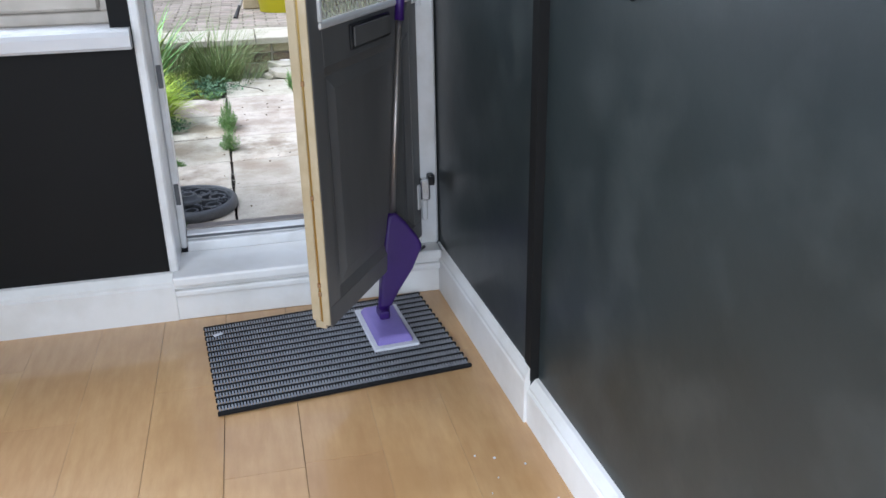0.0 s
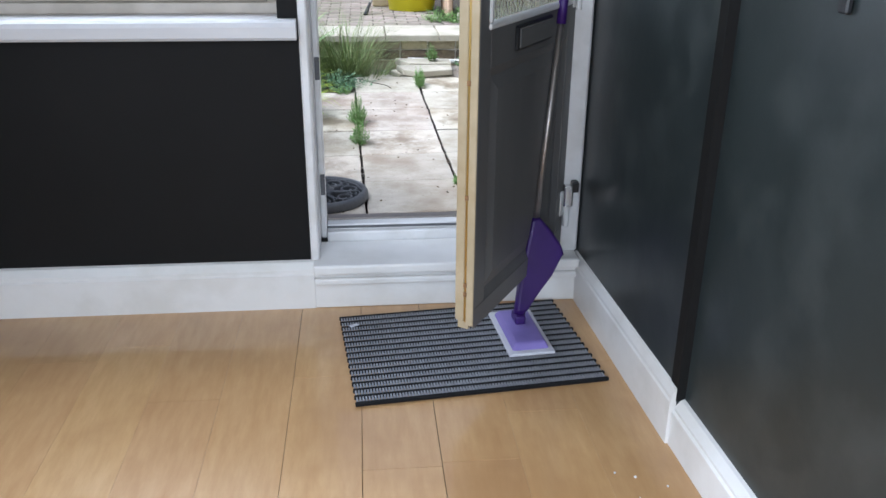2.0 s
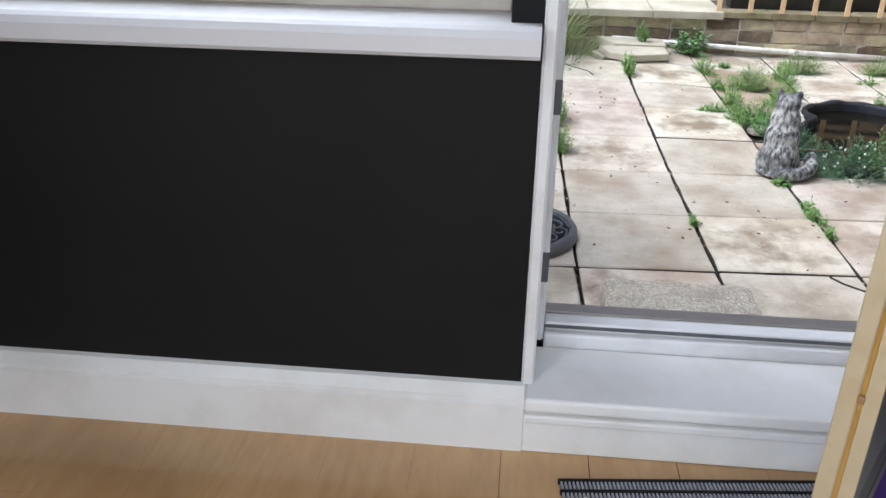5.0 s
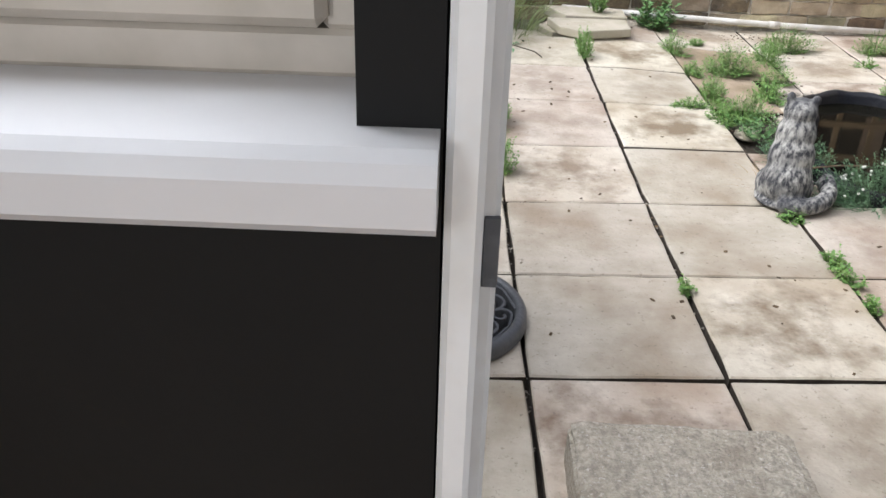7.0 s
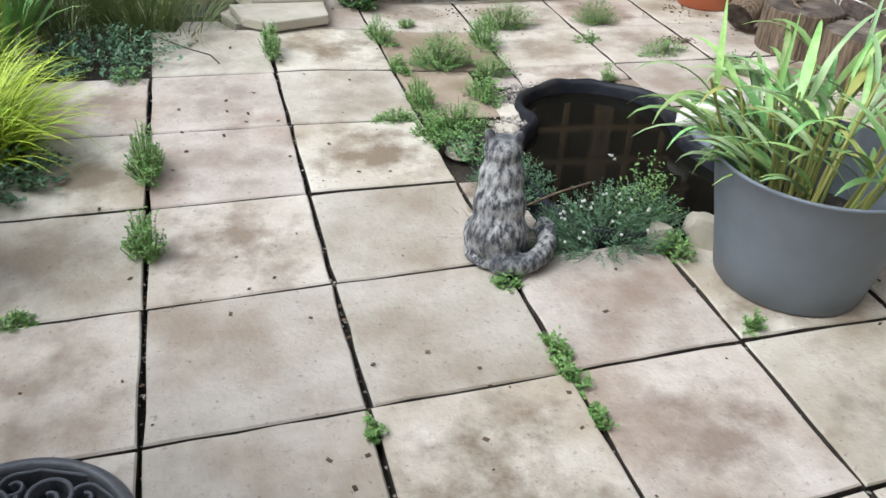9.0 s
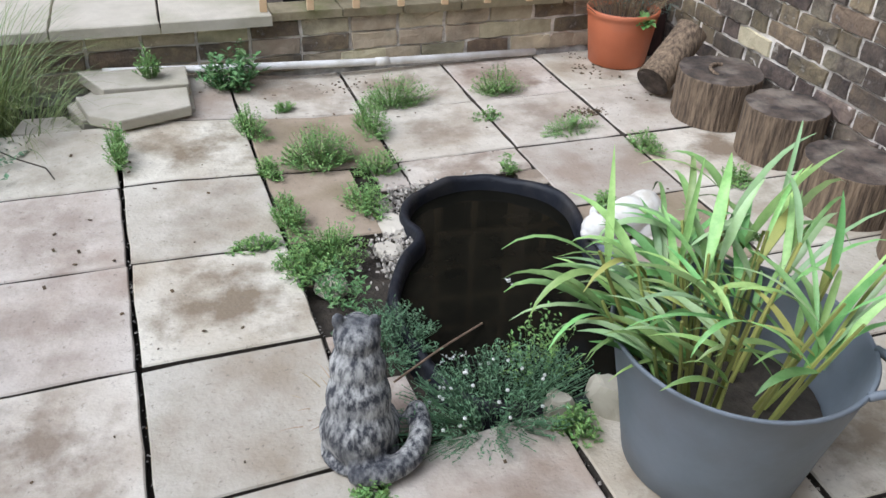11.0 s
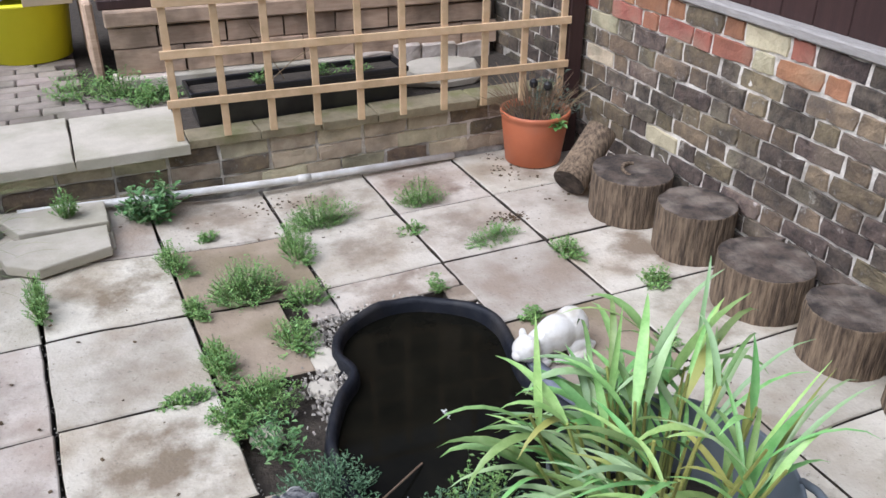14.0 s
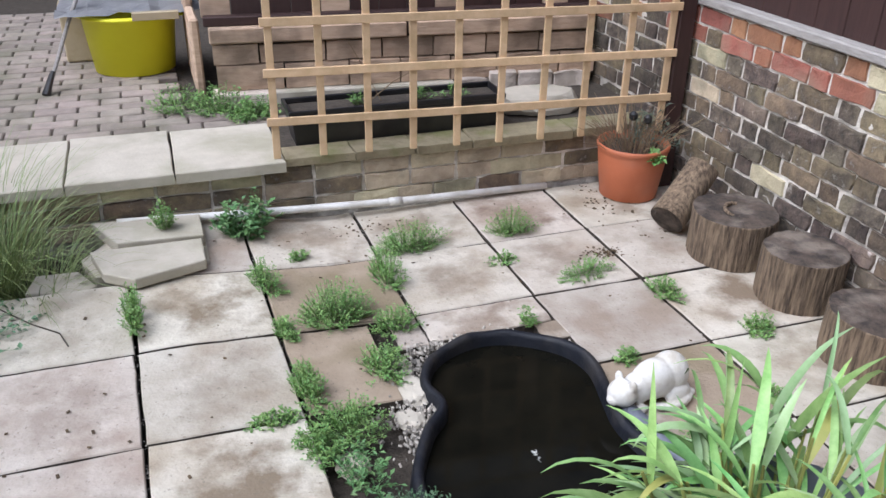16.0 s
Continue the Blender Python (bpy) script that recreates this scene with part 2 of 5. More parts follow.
M_YELLOW = mat("yellow_tub_plastic", (0.82, 0.78, 0.015), (0.76, 0.72, 0.012), 0.4, 4, 0.03, 40)
M_BASE = mat("grey_cast_resin", (0.075, 0.079, 0.087), (0.115, 0.119, 0.129), 0.36, 12, 0.25, 90)
M_WATER = mat("dark_pond_water", (0.004, 0.004, 0.003), (0.010, 0.009, 0.006), 0.03, 6, 0.02, 14, rough2=0.05, spec=0.06)
M_LINER = mat("pond_liner", (0.007, 0.008, 0.012), (0.014, 0.016, 0.022), 0.5, 10, 0.35, 45, stain=(0.05, 0.045, 0.04), sscale=8, samount=0.5, spec=0.3)
M_FLAP = mat("weathered_liner", (0.10, 0.11, 0.14), (0.20, 0.215, 0.25), 0.4, 14, 0.3, 40, stain=(0.03, 0.032, 0.04), sscale=9, samount=0.6)
M_CATGREY = mat("mottled_grey_stone", (0.040, 0.042, 0.050), (0.42, 0.415, 0.39), 0.85, 62, 0.8, 70, stretch=(1, 1, 0.45), stain=(0.035, 0.037, 0.045), sscale=7, samount=0.85, sharp=0.10)
M_CATWHITE = mat("white_painted_stone", (0.72, 0.70, 0.65), (0.60, 0.57, 0.50), 0.7, 14, 0.3, 60, stain=(0.42, 0.36, 0.27), sscale=14, samount=0.5)
M_ROCK = mat("pale_rubble", (0.64, 0.56, 0.48), (0.46, 0.39, 0.33), 0.9, 14, 0.6, 50, rand=0.2, stain=(0.30, 0.25, 0.18), sscale=8)
M_PAVER = mat("block_paver", (0.34, 0.285, 0.235), (0.25, 0.21, 0.175), 0.85, 14, 0.35, 80, rand=0.16, hue=0.015, stain=(0.15, 0.14, 0.09), sscale=3, samount=0.6)
M_SLEEPER = mat("brown_timber", (0.60, 0.44, 0.31), (0.45, 0.31, 0.21), 0.85, 12, 0.4, 50, rand=0.2, stretch=(0.6, 4, 4), stain=(0.075, 0.055, 0.04), sscale=5)
M_RENDER = mat("house_render", (0.62, 0.59, 0.54), (0.52, 0.49, 0.45), 0.9, 8, 0.3)
M_PIPE = mat("white_pvc_pipe", (0.82, 0.81, 0.78), (0.72, 0.70, 0.65), 0.4, 12, 0.05, stain=(0.4, 0.36, 0.28), sscale=9, samount=0.45)
M_GREYCOVER = mat("grey_sheeting", (0.42, 0.42, 0.43), (0.32, 0.32, 0.33), 0.6, 8, 0.2, 30)
M_PEB = mat("gravel", (0.47, 0.43, 0.37), (0.27, 0.24, 0.20), 0.9, 40, 0.2, rand=0.4, island=True)
M_DEBRIS = mat("dead_leaf_litter", (0.07, 0.045, 0.025), (0.13, 0.09, 0.05), 0.9, 40, 0.2, rand=0.4, island=True)


def leafmat(name, c1, c2, rand=0.3, hue=0.02, rough=0.5):
    m = mat(name, c1, c2, rough, 30, 0.1, 80, rand=rand, hue=hue, island=True)
    b = m.node_tree.nodes["Principled BSDF"]
    b.inputs["Subsurface Weight"].default_value = 0.0
    return m


M_WEED = leafmat("weed_leaf", (0.125, 0.25, 0.06), (0.21, 0.35, 0.10))
M_WEEDG = leafmat("mid_green_leaf", (0.085, 0.19, 0.06), (0.14, 0.26, 0.09))
M_WEEDD = leafmat("bluegreen_leaf", (0.075, 0.16, 0.075), (0.12, 0.22, 0.11))
M_REED = leafmat("reed_leaf", (0.17, 0.34, 0.085), (0.31, 0.49, 0.17), 0.45, 0.035, 0.4)
M_REEDP = leafmat("pale_reed_leaf", (0.25, 0.39, 0.16), (0.36, 0.49, 0.26), 0.25, 0.02, 0.35)
M_REEDY = leafmat("yellowed_reed_leaf", (0.34, 0.34, 0.09), (0.28, 0.31, 0.08))
M_GOLD = leafmat("golden_grass", (0.34, 0.47, 0.03), (0.46, 0.58, 0.06), 0.25, 0.015)
M_FEATHER = leafmat("feather_grass", (0.15, 0.21, 0.06), (0.23, 0.28, 0.11), 0.3, 0.02)
M_DRY = leafmat("dry_stem", (0.20, 0.135, 0.08), (0.29, 0.21, 0.13), 0.3, 0.02, 0.8)
M_STRAW = leafmat("straw", (0.42, 0.31, 0.19), (0.33, 0.24, 0.14), 0.25, 0.02, 0.8)
M_SAGE = leafmat("sage_leaf", (0.13, 0.17, 0.12), (0.17, 0.21, 0.16), 0.25, 0.02)
M_FLOWER = leafmat("white_petal", (0.7, 0.7, 0.66), (0.6, 0.6, 0.55), 0.1, 0.0)


# ---- mesh helpers ----
def box(bm, x0, x1, y0, y1, z0, z1):
    v = [bm.verts.new(p) for p in ((x0, y0, z0), (x1, y0, z0), (x1, y1, z0), (x0, y1, z0), (x0, y0, z1), (x1, y0, z1), (x1, y1, z1), (x0, y1, z1))]
    for f in ((3, 2, 1, 0), (4, 5, 6, 7), (0, 1, 5, 4), (1, 2, 6, 5), (2, 3, 7, 6), (3, 0, 4, 7)):
        bm.faces.new([v[i] for i in f])
    return v


def bevel(bm, r, seg=1):
    bmesh.ops.bevel(bm, geom=bm.edges[:], offset=r, segments=seg, profile=0.5, affect="EDGES", clamp_overlap=True)
    return bm


def bbox(x0, x1, y0, y1, z0, z1, r=0.004, seg=1):
    bm = bmesh.new()
    box(bm, x0, x1, y0, y1, z0, z1)
    return bevel(bm, r, seg) if r else bm


def lathe(profile, n=40, cx=0.0, cy=0.0, wob=0.0, bm=None, close=True):
    """Turns a profile of (radius, height) round the z axis."""
    bm = bm or bmesh.new()
    rings = []
    for k, (r, z) in enumerate(profile):
        ring = []
        for i in range(n):
            a = 2 * math.pi * i / n
            q = r * (1 + wob * noise.noise(Vector((math.cos(a) * 2, math.sin(a) * 2, z * 3))))
            ring.append(bm.verts.new((cx + q * math.cos(a), cy + q * math.sin(a), z)))
        rings.append(ring)
    for a, b in zip(rings, rings[1:]):
        for i in range(n):
            bm.faces.new((a[i], a[(i + 1) % n], b[(i + 1) % n], b[i]))
    if close:
        bm.faces.new(rings[0][::-1])
        bm.faces.new(rings[-1])
    return bm


def tube(bm, pts, r, n=8, r2=None):
    pts = [Vector(p) for p in pts]
    r2 = r if r2 is None else r2
    rings = []
    for i, p in enumerate(pts):
        d = (pts[min(i + 1, len(pts) - 1)] - pts[max(i - 1, 0)]).normalized()
        u = d.orthogonal().normalized() if abs(d.z) > 0.9 else d.cross(Vector((0, 0, 1))).normalized()
        w = d.cross(u)
        q = r + (r2 - r) * i / max(1, len(pts) - 1)
        rings.append([bm.verts.new(p + q * (math.cos(2 * math.pi * k / n) * u + math.sin(2 * math.pi * k / n) * w)) for k in range(n)])
    for a, b in zip(rings, rings[1:]):
        for k in range(n):
            bm.faces.new((a[k], a[(k + 1) % n], b[(k + 1) % n], b[k]))
    bm.faces.new(rings[0][::-1])
    bm.faces.new(rings[-1])
    return bm


def prism(bm, outline, z0, z1):
    """A flat outline of (x, y), raised from z0 to z1."""
    a = [bm.verts.new((x, y, z0)) for x, y in outline]
    b = [bm.verts.new((x, y, z1)) for x, y in outline]
    k = len(outline)
    for i in range(k):
        bm.faces.new((a[i], a[(i + 1) % k], b[(i + 1) % k], b[i]))
    bm.faces.new(b)
    bm.faces.new(a[::-1])
    bmesh.ops.recalc_face_normals(bm, faces=bm.faces[:])
    return bm


def mesh_of(name, bm, material, smooth=False):
    me = bpy.data.meshes.new(name)
    bm.to_mesh(me)
    bm.free()
    for m in (material if isinstance(material, (list, tuple)) else (material,)):
        me.materials.append(m)
    if smooth:
        me.polygons.foreach_set("use_smooth", [True] * len(me.polygons))
    return me


def part(name, bm, material, parent, label="", smooth=False):
    """Links a bmesh as one mesh object under a thing or part."""
    ob = new(name, bm if isinstance(bm, bpy.types.Mesh) else mesh_of(name, bm, material, smooth))
    ob.parent = parent
    if label:
        ob["label"] = label
    return ob


def thing(name, label, category, at=(0, 0, 0), rz=0.0, group="", kind=""):
    ob = new(name)
    ob.empty_display_size = 0.05
    ob.matrix_basis = pose(*at, 0, 0, rz)
    return tagged(ob, label, category, group, kind)


def structure(name, bm, material, label, category, smooth=False):
    return tagged(new(name, mesh_of(name, bm, material, smooth)), label, category, kind="structure")


def blade_mesh(name, blades, material):
    """Long leaves: each (root, direction, length, width, droop, lean of its flat side) as a tapered, folded, bending strip."""
    vs, fs = [], []
    for root, az, length, width, up, droop, twist in blades:
        p = Vector(root)
        el = up
        seg = 7
        side = Vector((-math.sin(az + twist), math.cos(az + twist), 0))
        base = len(vs)
        for i in range(seg + 1):
            t = i / seg
            w = width * 0.5 * min(1, 0.35 + 2.2 * t) * (1 - t ** 2.2) + 0.0004
            d = Vector((math.cos(az) * math.cos(el), math.sin(az) * math.cos(el), math.sin(el)))
            nrm = side.cross(d)
            vs.extend(((p - side * w)[:], (p + nrm * w * 0.35)[:], (p + side * w)[:]))
            p = p + d * (length / seg)
            el -= droop / seg * (0.4 + 1.2 * t)
        for i in range(seg):
            a = base + 3 * i
            fs.extend(((a, a + 1, a + 4, a + 3), (a + 1, a + 2, a + 5, a + 4)))
    me = bpy.data.meshes.new(name)
    me.from_pydata(vs, [], fs)
    me.materials.append(material)
    me.polygons.foreach_set("use_smooth", [True] * len(me.polygons))
    return me


def leaf_mesh(name, rng, count, spread, height, size, material, dome=True, narrow=0.5, stems=True):
    """A low plant: sprigs that fan out from the ground, each set with small leaves."""
    vs, fs = [], []
    sprigs = max(4, count // 9)
    for s in range(sprigs):
        a = rng.uniform(0, 2 * math.pi)
        q = math.sqrt(rng.random())
        out = Vector((math.cos(a) * spread[0] * q, math.sin(a) * spread[1] * q, 0))
        top = height * (1 - 0.75 * q * q if dome else 1) * rng.uniform(0.55, 1.1)
        root = out * rng.uniform(0.35, 0.6)
        tip = out * 1.05 + Vector((rng.uniform(-0.01, 0.01), rng.uniform(-0.01, 0.01), top))
        for k in range(9):
            t = (k + 1) / 9
            p = root.lerp(tip, t) + Vector((0, 0, 0.15 * top * math.sin(math.pi * t)))
            az, el = rng.uniform(0, 2 * math.pi), rng.uniform(-0.2, 0.9)
            sz = size * rng.uniform(0.55, 1.15)
            d = Vector((math.cos(az) * math.cos(el), math.sin(az) * math.cos(el), math.sin(el)))
            side = d.cross(Vector((0, 0, 1))).normalized() * sz * narrow * 0.5
            up = side.cross(d).normalized() * sz * 0.12
            b = len(vs)
            vs.extend((p[:], (p + d * sz * 0.5 + side + up)[:], (p + d * sz)[:], (p + d * sz * 0.5 - side + up)[:]))
            fs.extend(((b, b + 1, b + 2), (b, b + 2, b + 3)))
        if stems:
            b = len(vs)
            w = Vector((0.0009, 0.0009, 0))
            vs.extend(((root - w)[:], (root + w)[:], (tip + w)[:], (tip - w)[:]))
            fs.append((b, b + 1, b + 2, b + 3))
    me = bpy.data.meshes.new(name)
    me.from_pydata(vs, [], fs)
    me.materials.append(material)
    return me

# ---- the room ----
FZ, WT, CEIL, YW = 0.082, 0.27, 2.45, -0.015   # floor level, outer wall's far face, ceiling, inner face
XL, XR, YB = -1.267, 0.812, -4.2
SKEW = -0.045                     # the right wall stands slightly off square


def xr(y):
    return XR + SKEW * (y + 0.05)


rng = random.Random(5)
bm = bmesh.new()
box(bm, XL - 0.1, 1.25, YB - 0.1, -0.03, FZ - 0.12, FZ - 0.012)
floor = structure("floor", bm, M_JOINT, "honey oak laminate floor of long planks", "floor")

bm = bmesh.new()
box(bm, XL - 0.2, XL, YW, WT, 0.0, 2.6)
box(bm, XL, -0.04, YW, WT, 0.0, 0.925)
box(bm, -0.095, -0.04, YW, WT, 0.925, 2.1)
box(bm, XL, -1.18, YW, WT, 0.925, 2.1)
box(bm, XL, 0.82, YW, WT, 2.14, 2.6)
box(bm, XL, -0.04, YW, WT, 2.1, 2.14)
box(bm, 0.82, 3.4, 0.0, WT, 0.0, 2.6)
box(bm, -0.04, 0.82, 0.0, WT - 0.01, 0.0, 0.215)
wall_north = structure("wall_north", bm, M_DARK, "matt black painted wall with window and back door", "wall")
bm = bmesh.new()
box(bm, XL - 0.3, XL - 0.2, WT, WT + 0.02, 0, 2.6)
box(bm, -6, XL - 0.2, 0.1, WT, 0, 2.6)
house = structure("house_wall", bm, M_RENDER, "rendered outer wall of the house", "wall")
# unseen outer face, added pale so that it bounces daylight onto the near slabs
bm = bmesh.new()
FY = WT + 0.003
box(bm, XL - 0.2, -1.18, FY, FY + 0.02, -0.05, 2.6)
box(bm, -1.18, -0.095, FY, FY + 0.02, -0.05, 0.925)
box(bm, -1.18, -0.095, FY, FY + 0.02, 2.1, 2.6)
box(bm, -0.095, -0.04, FY, FY + 0.02, -0.05, 2.6)
box(bm, -0.04, 0.82, FY, FY + 0.02, 2.14, 2.6)
box(bm, -0.04, 0.82, FY - 0.01, FY + 0.02, -0.05, 0.21)
box(bm, 0.82, 3.06, FY, FY + 0.02, -0.05, 2.6)
structure("house_facade", bm, M_RENDER, "unseen outer face of the house wall, pale to bounce daylight", "wall")
bm = bmesh.new()
# the gap from y -2.9 to -1.7 is added for the side fill lamp
box(bm, XL - 0.15, XL, YB, -2.9, 0.0, CEIL)
box(bm, XL - 0.15, XL, -1.7, YW, 0.0, CEIL)
box(bm, XL - 0.15, XL, -2.9, -1.7, 0.0, 1.05)
box(bm, XL - 0.15, XL, -2.9, -1.7, 2.05, CEIL)
structure("wall_west", bm, M_DARK, "matt black painted side wall", "wall")
bm = bmesh.new()
# unseen back wall, its opening made up for the fill lamp
box(bm, XL - 0.15, -0.9, YB - 0.15, YB, 0.0, CEIL)
box(bm, 0.6, 1.4, YB - 0.15, YB, 0.0, CEIL)
box(bm, -0.9, 0.6, YB - 0.15, YB, 0.0, 0.3)
box(bm, -0.9, 0.6, YB - 0.15, YB, 2.2, CEIL)
structure("wall_south", bm, M_CEIL, "plain pale back wall of the room", "wall")
YP = -0.845                       # where the boxed strip by the door ends
bm = bmesh.new()
prism(bm, [(xr(YP) + 0.032, YP), (xr(YB) + 0.032, YB), (xr(YB) + 0.25, YB), (xr(0) + 0.35, 0.0), (xr(0) + 0.35, YP)], 0.0, CEIL)
prism(bm, [(xr(0) + 0.012, 0.0), (xr(YP) + 0.012, YP), (xr(YP) + 0.2, YP), (xr(0) + 0.2, 0.0)], 0.0, CEIL)
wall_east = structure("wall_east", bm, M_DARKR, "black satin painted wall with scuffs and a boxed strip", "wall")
# black strip that paints in the shaded edge of the boxing
bm = bmesh.new()
prism(bm, [(xr(-0.808) + 0.010, -0.808), (xr(-0.846) + 0.010, -0.846), (xr(-0.846) + 0.034, -0.846), (xr(-0.808) + 0.034, -0.808)], FZ + 0.12, CEIL)
part("edge_shade", bm, M_DARK, wall_east, "matt black strip painting the shade on the boxed strip's edge")
bm = bmesh.new()
box(bm, XL - 0.2, 1.4, YB - 0.2, YW, CEIL, CEIL + 0.1)
structure("ceiling", bm, M_CEIL, "plain white ceiling", "ceiling")


def skirting(name, length, label, thick=1.0, tall=1.07):
    """A moulded skirting board along x, its back at y = 0 and its face to -y."""
    prof = [(0, 0), (-0.016, 0), (-0.016, 0.108), (-0.013, 0.113), (-0.013, 0.122), (-0.009, 0.132), (-0.005, 0.142), (0, 0.145)]
    bm = bmesh.new()
    a = [bm.verts.new((0, y * thick, z * tall)) for y, z in prof]
    b = [bm.verts.new((length, y * thick, z * tall)) for y, z in prof]
    for i in range(len(prof)):
        j = (i + 1) % len(prof)
        bm.faces.new((a[i], b[i], b[j], a[j]))
    bm.faces.new(a[::-1])
    bm.faces.new(b)
    bmesh.ops.recalc_face_normals(bm, faces=bm.faces[:])
    return structure(name, bm, M_WHITE, label, "skirting board")


sk = skirting("baseboard", -0.03 - XL, "white painted moulded skirting board under the black wall", 2.2)
sk.matrix_basis = pose(XL, YW, FZ)
sk = skirting("baseboard", 4.1, "white painted moulded skirting board under the black wall")
sk.matrix_basis = pose(XL, YW, FZ, 0, 0, 90) @ pose(-4.1, 0, 0)
ang = math.degrees(math.atan(SKEW))
sk = skirting("baseboard", 0.845, "white painted skirting board with a chipped step at its end")
sk.matrix_basis = pose(xr(0) + 0.012, 0.0, FZ, 0, 0, -90 - ang)
sk = skirting("baseboard", 3.3, "white painted moulded skirting board under the black wall", 1.8, 0.9)
sk.matrix_basis = pose(xr(YP) + 0.032, YP, FZ - 0.006, 0, 0, -90 - ang)

# window sill and window
bm = bmesh.new()
prof = [(-0.056, 0.925), (-0.064, 0.933), (-0.066, 0.962), (-0.060, 0.974), (-0.05, 0.980), (0.1, 0.980), (0.1, 0.925)]
a = [bm.verts.new((XL, y, z)) for y, z in prof]
b = [bm.verts.new((-0.042, y, z)) for y, z in prof]
for i in range(len(prof)):
    j = (i + 1) % len(prof)
    bm.faces.new((a[i], b[i], b[j], a[j]))
bm.faces.new(a[::-1])
bm.faces.new(b)
bmesh.ops.recalc_face_normals(bm, faces=bm.faces[:])
structure("window_sill", bm, M_SILL, "white plastic window board with a rounded nose", "window sill")
win = thing("window_1", "white plastic casement window above a white sill", "window", (-0.62, 0.12, 0.980), kind="structure")
W0, W1 = -0.56, 0.525


def rect_frame(x0, x1, z0, z1, w, y0, y1, r=0.004):
    bm = bmesh.new()
    box(bm, x0, x1, y0, y1, z0, z0 + w)
    box(bm, x0, x1, y0, y1, z1 - w, z1)
    box(bm, x0, x0 + w, y0, y1, z0 + w, z1 - w)
    box(bm, x1 - w, x1, y0, y1, z0 + w, z1 - w)
    return bevel(bm, r) if r else bm


part("window_frame", rect_frame(W0, W1, 0.0, 1.138, 0.035, -0.04, 0.03), M_SHADEUPVC, win)
cas = part("casement", rect_frame(W0 + 0.03, W1 - 0.03, 0.038, 1.105, 0.045, -0.055, 0.02, 0.008), M_SHADEUPVC, win)
part("glazing_bead", rect_frame(W0 + 0.078, W1 - 0.078, 0.086, 1.057, 0.018, -0.045, 0.0, 0.003), M_SHADEUPVC, cas)
bm = bmesh.new()
box(bm, W0 + 0.09, W1 - 0.09, -0.016, -0.006, 0.1, 1.045)
part("pane", bm, M_GLASS, cas).visible_shadow = False

# door frame
DX0, DX1 = -0.038, 0.818
df = thing("door_frame", "white plastic back door frame with keep plates", "door frame", (0, 0, 0), kind="structure")
part("jamb", bbox(DX0, -0.012, -0.026, 0.20, 0.236, 2.14, 0.005), M_UPVC, df)
part("jamb_bead", bbox(-0.0125, 0.008, 0.135, 0.20, 0.247, 2.1, 0.005), M_UPVC, df)
part("jamb", bbox(0.757, DX1, -0.01, 0.20, 0.236, 2.14, 0.006), M_UPVC, df)
part("head", bbox(DX0 + 0.027, 0.757, 0.0, 0.20, 2.08, 2.138, 0.004), M_UPVC, df)
part("threshold", bbox(0.009, 0.756, 0.128, 0.205, 0.222, 0.272, 0.006, 2), M_UPVC, df)
part("threshold_upstand", bbox(0.009, 0.756, 0.146, 0.205, 0.2715, 0.292, 0.005, 2), M_UPVC, df)
part("rubber_seal", bbox(0.009, 0.756, 0.142, 0.1465, 0.279, 0.287, 0.001), M_BASE, df, "grey rubber draught seal")
part("threshold_lip", bbox(0.009, 0.756, 0.185, 0.225, 0.2925, 0.2985, 0.002), M_STEEL, df, "grimy outer threshold strip")
for z in (0.40, 0.775, 1.25):
    part("keep_plate", bbox(-0.006, 0.0085, 0.1305, 0.137, z, z + 0.07, 0.001), M_BASE, df, "small steel lock keep")
st = thing("door_step_board", "white painted step board under the back door", "door sill", (0, 0, 0), kind="structure")
part("tread", bbox(-0.03, 0.812, -0.082, 0.127, 0.208, 0.2405, 0.007, 3), M_WHITE, st)
part("riser", bbox(-0.03, 0.812, -0.050, -0.02, FZ, 0.166, 0.003), M_WHITE, st)
part("moulding", bbox(-0.03, 0.812, -0.064, -0.02, 0.165, 0.188, 0.006, 2), M_WHITE, st)
part("cove", bbox(-0.03, 0.812, -0.052, -0.02, 0.187, 0.209, 0.004), M_WHITE, st)

# the open door: local x from the free edge to the hinge, y towards the outer face
FREE, HINGE = Vector((0.405, -0.576)), Vector((0.762, -0.012))
DL = (HINGE - FREE).length
door = thing("door_1", "grey panelled back door with cream edges, standing half open", "door",
             (FREE.x, FREE.y, 0.0), math.degrees(math.atan2(HINGE.y - FREE.y, HINGE.x - FREE.x)), kind="structure")
D0, D1 = 0.266, 2.2
bm = bmesh.new()
box(bm, 0.003, DL, 0.0, 0.004, D0 + 0.002, 0.325)
box(bm, 0.003, 0.065, 0.0, 0.004, 0.325, D1)
box(bm, DL - 0.06, DL, 0.0, 0.004, 0.325, D1)
box(bm, 0.065, DL - 0.06, 0.0, 0.004, 0.93, 1.025)
box(bm, 0.065, DL - 0.06, 0.0, 0.004, 2.1, D1)
part("inner_skin", bevel(bm, 0.0012), M_GREYDOOR, door)
bm = bmesh.new()
x0, x1, z0, z1 = 0.065, DL - 0.06, 0.325, 0.93
o = [(x0, 0.002, z0), (x1, 0.002, z0), (x1, 0.002, z1), (x0, 0.002, z1)]
i1 = [(x0 + 0.025, 0.013, z0 + 0.025), (x1 - 0.025, 0.013, z0 + 0.025), (x1 - 0.025, 0.013, z1 - 0.025), (x0 + 0.025, 0.013, z1 - 0.025)]
i2 = [(x0 + 0.06, 0.006, z0 + 0.06), (x1 - 0.06, 0.006, z0 + 0.06), (x1 - 0.06, 0.006, z1 - 0.06), (x0 + 0.06, 0.006, z1 - 0.06)]
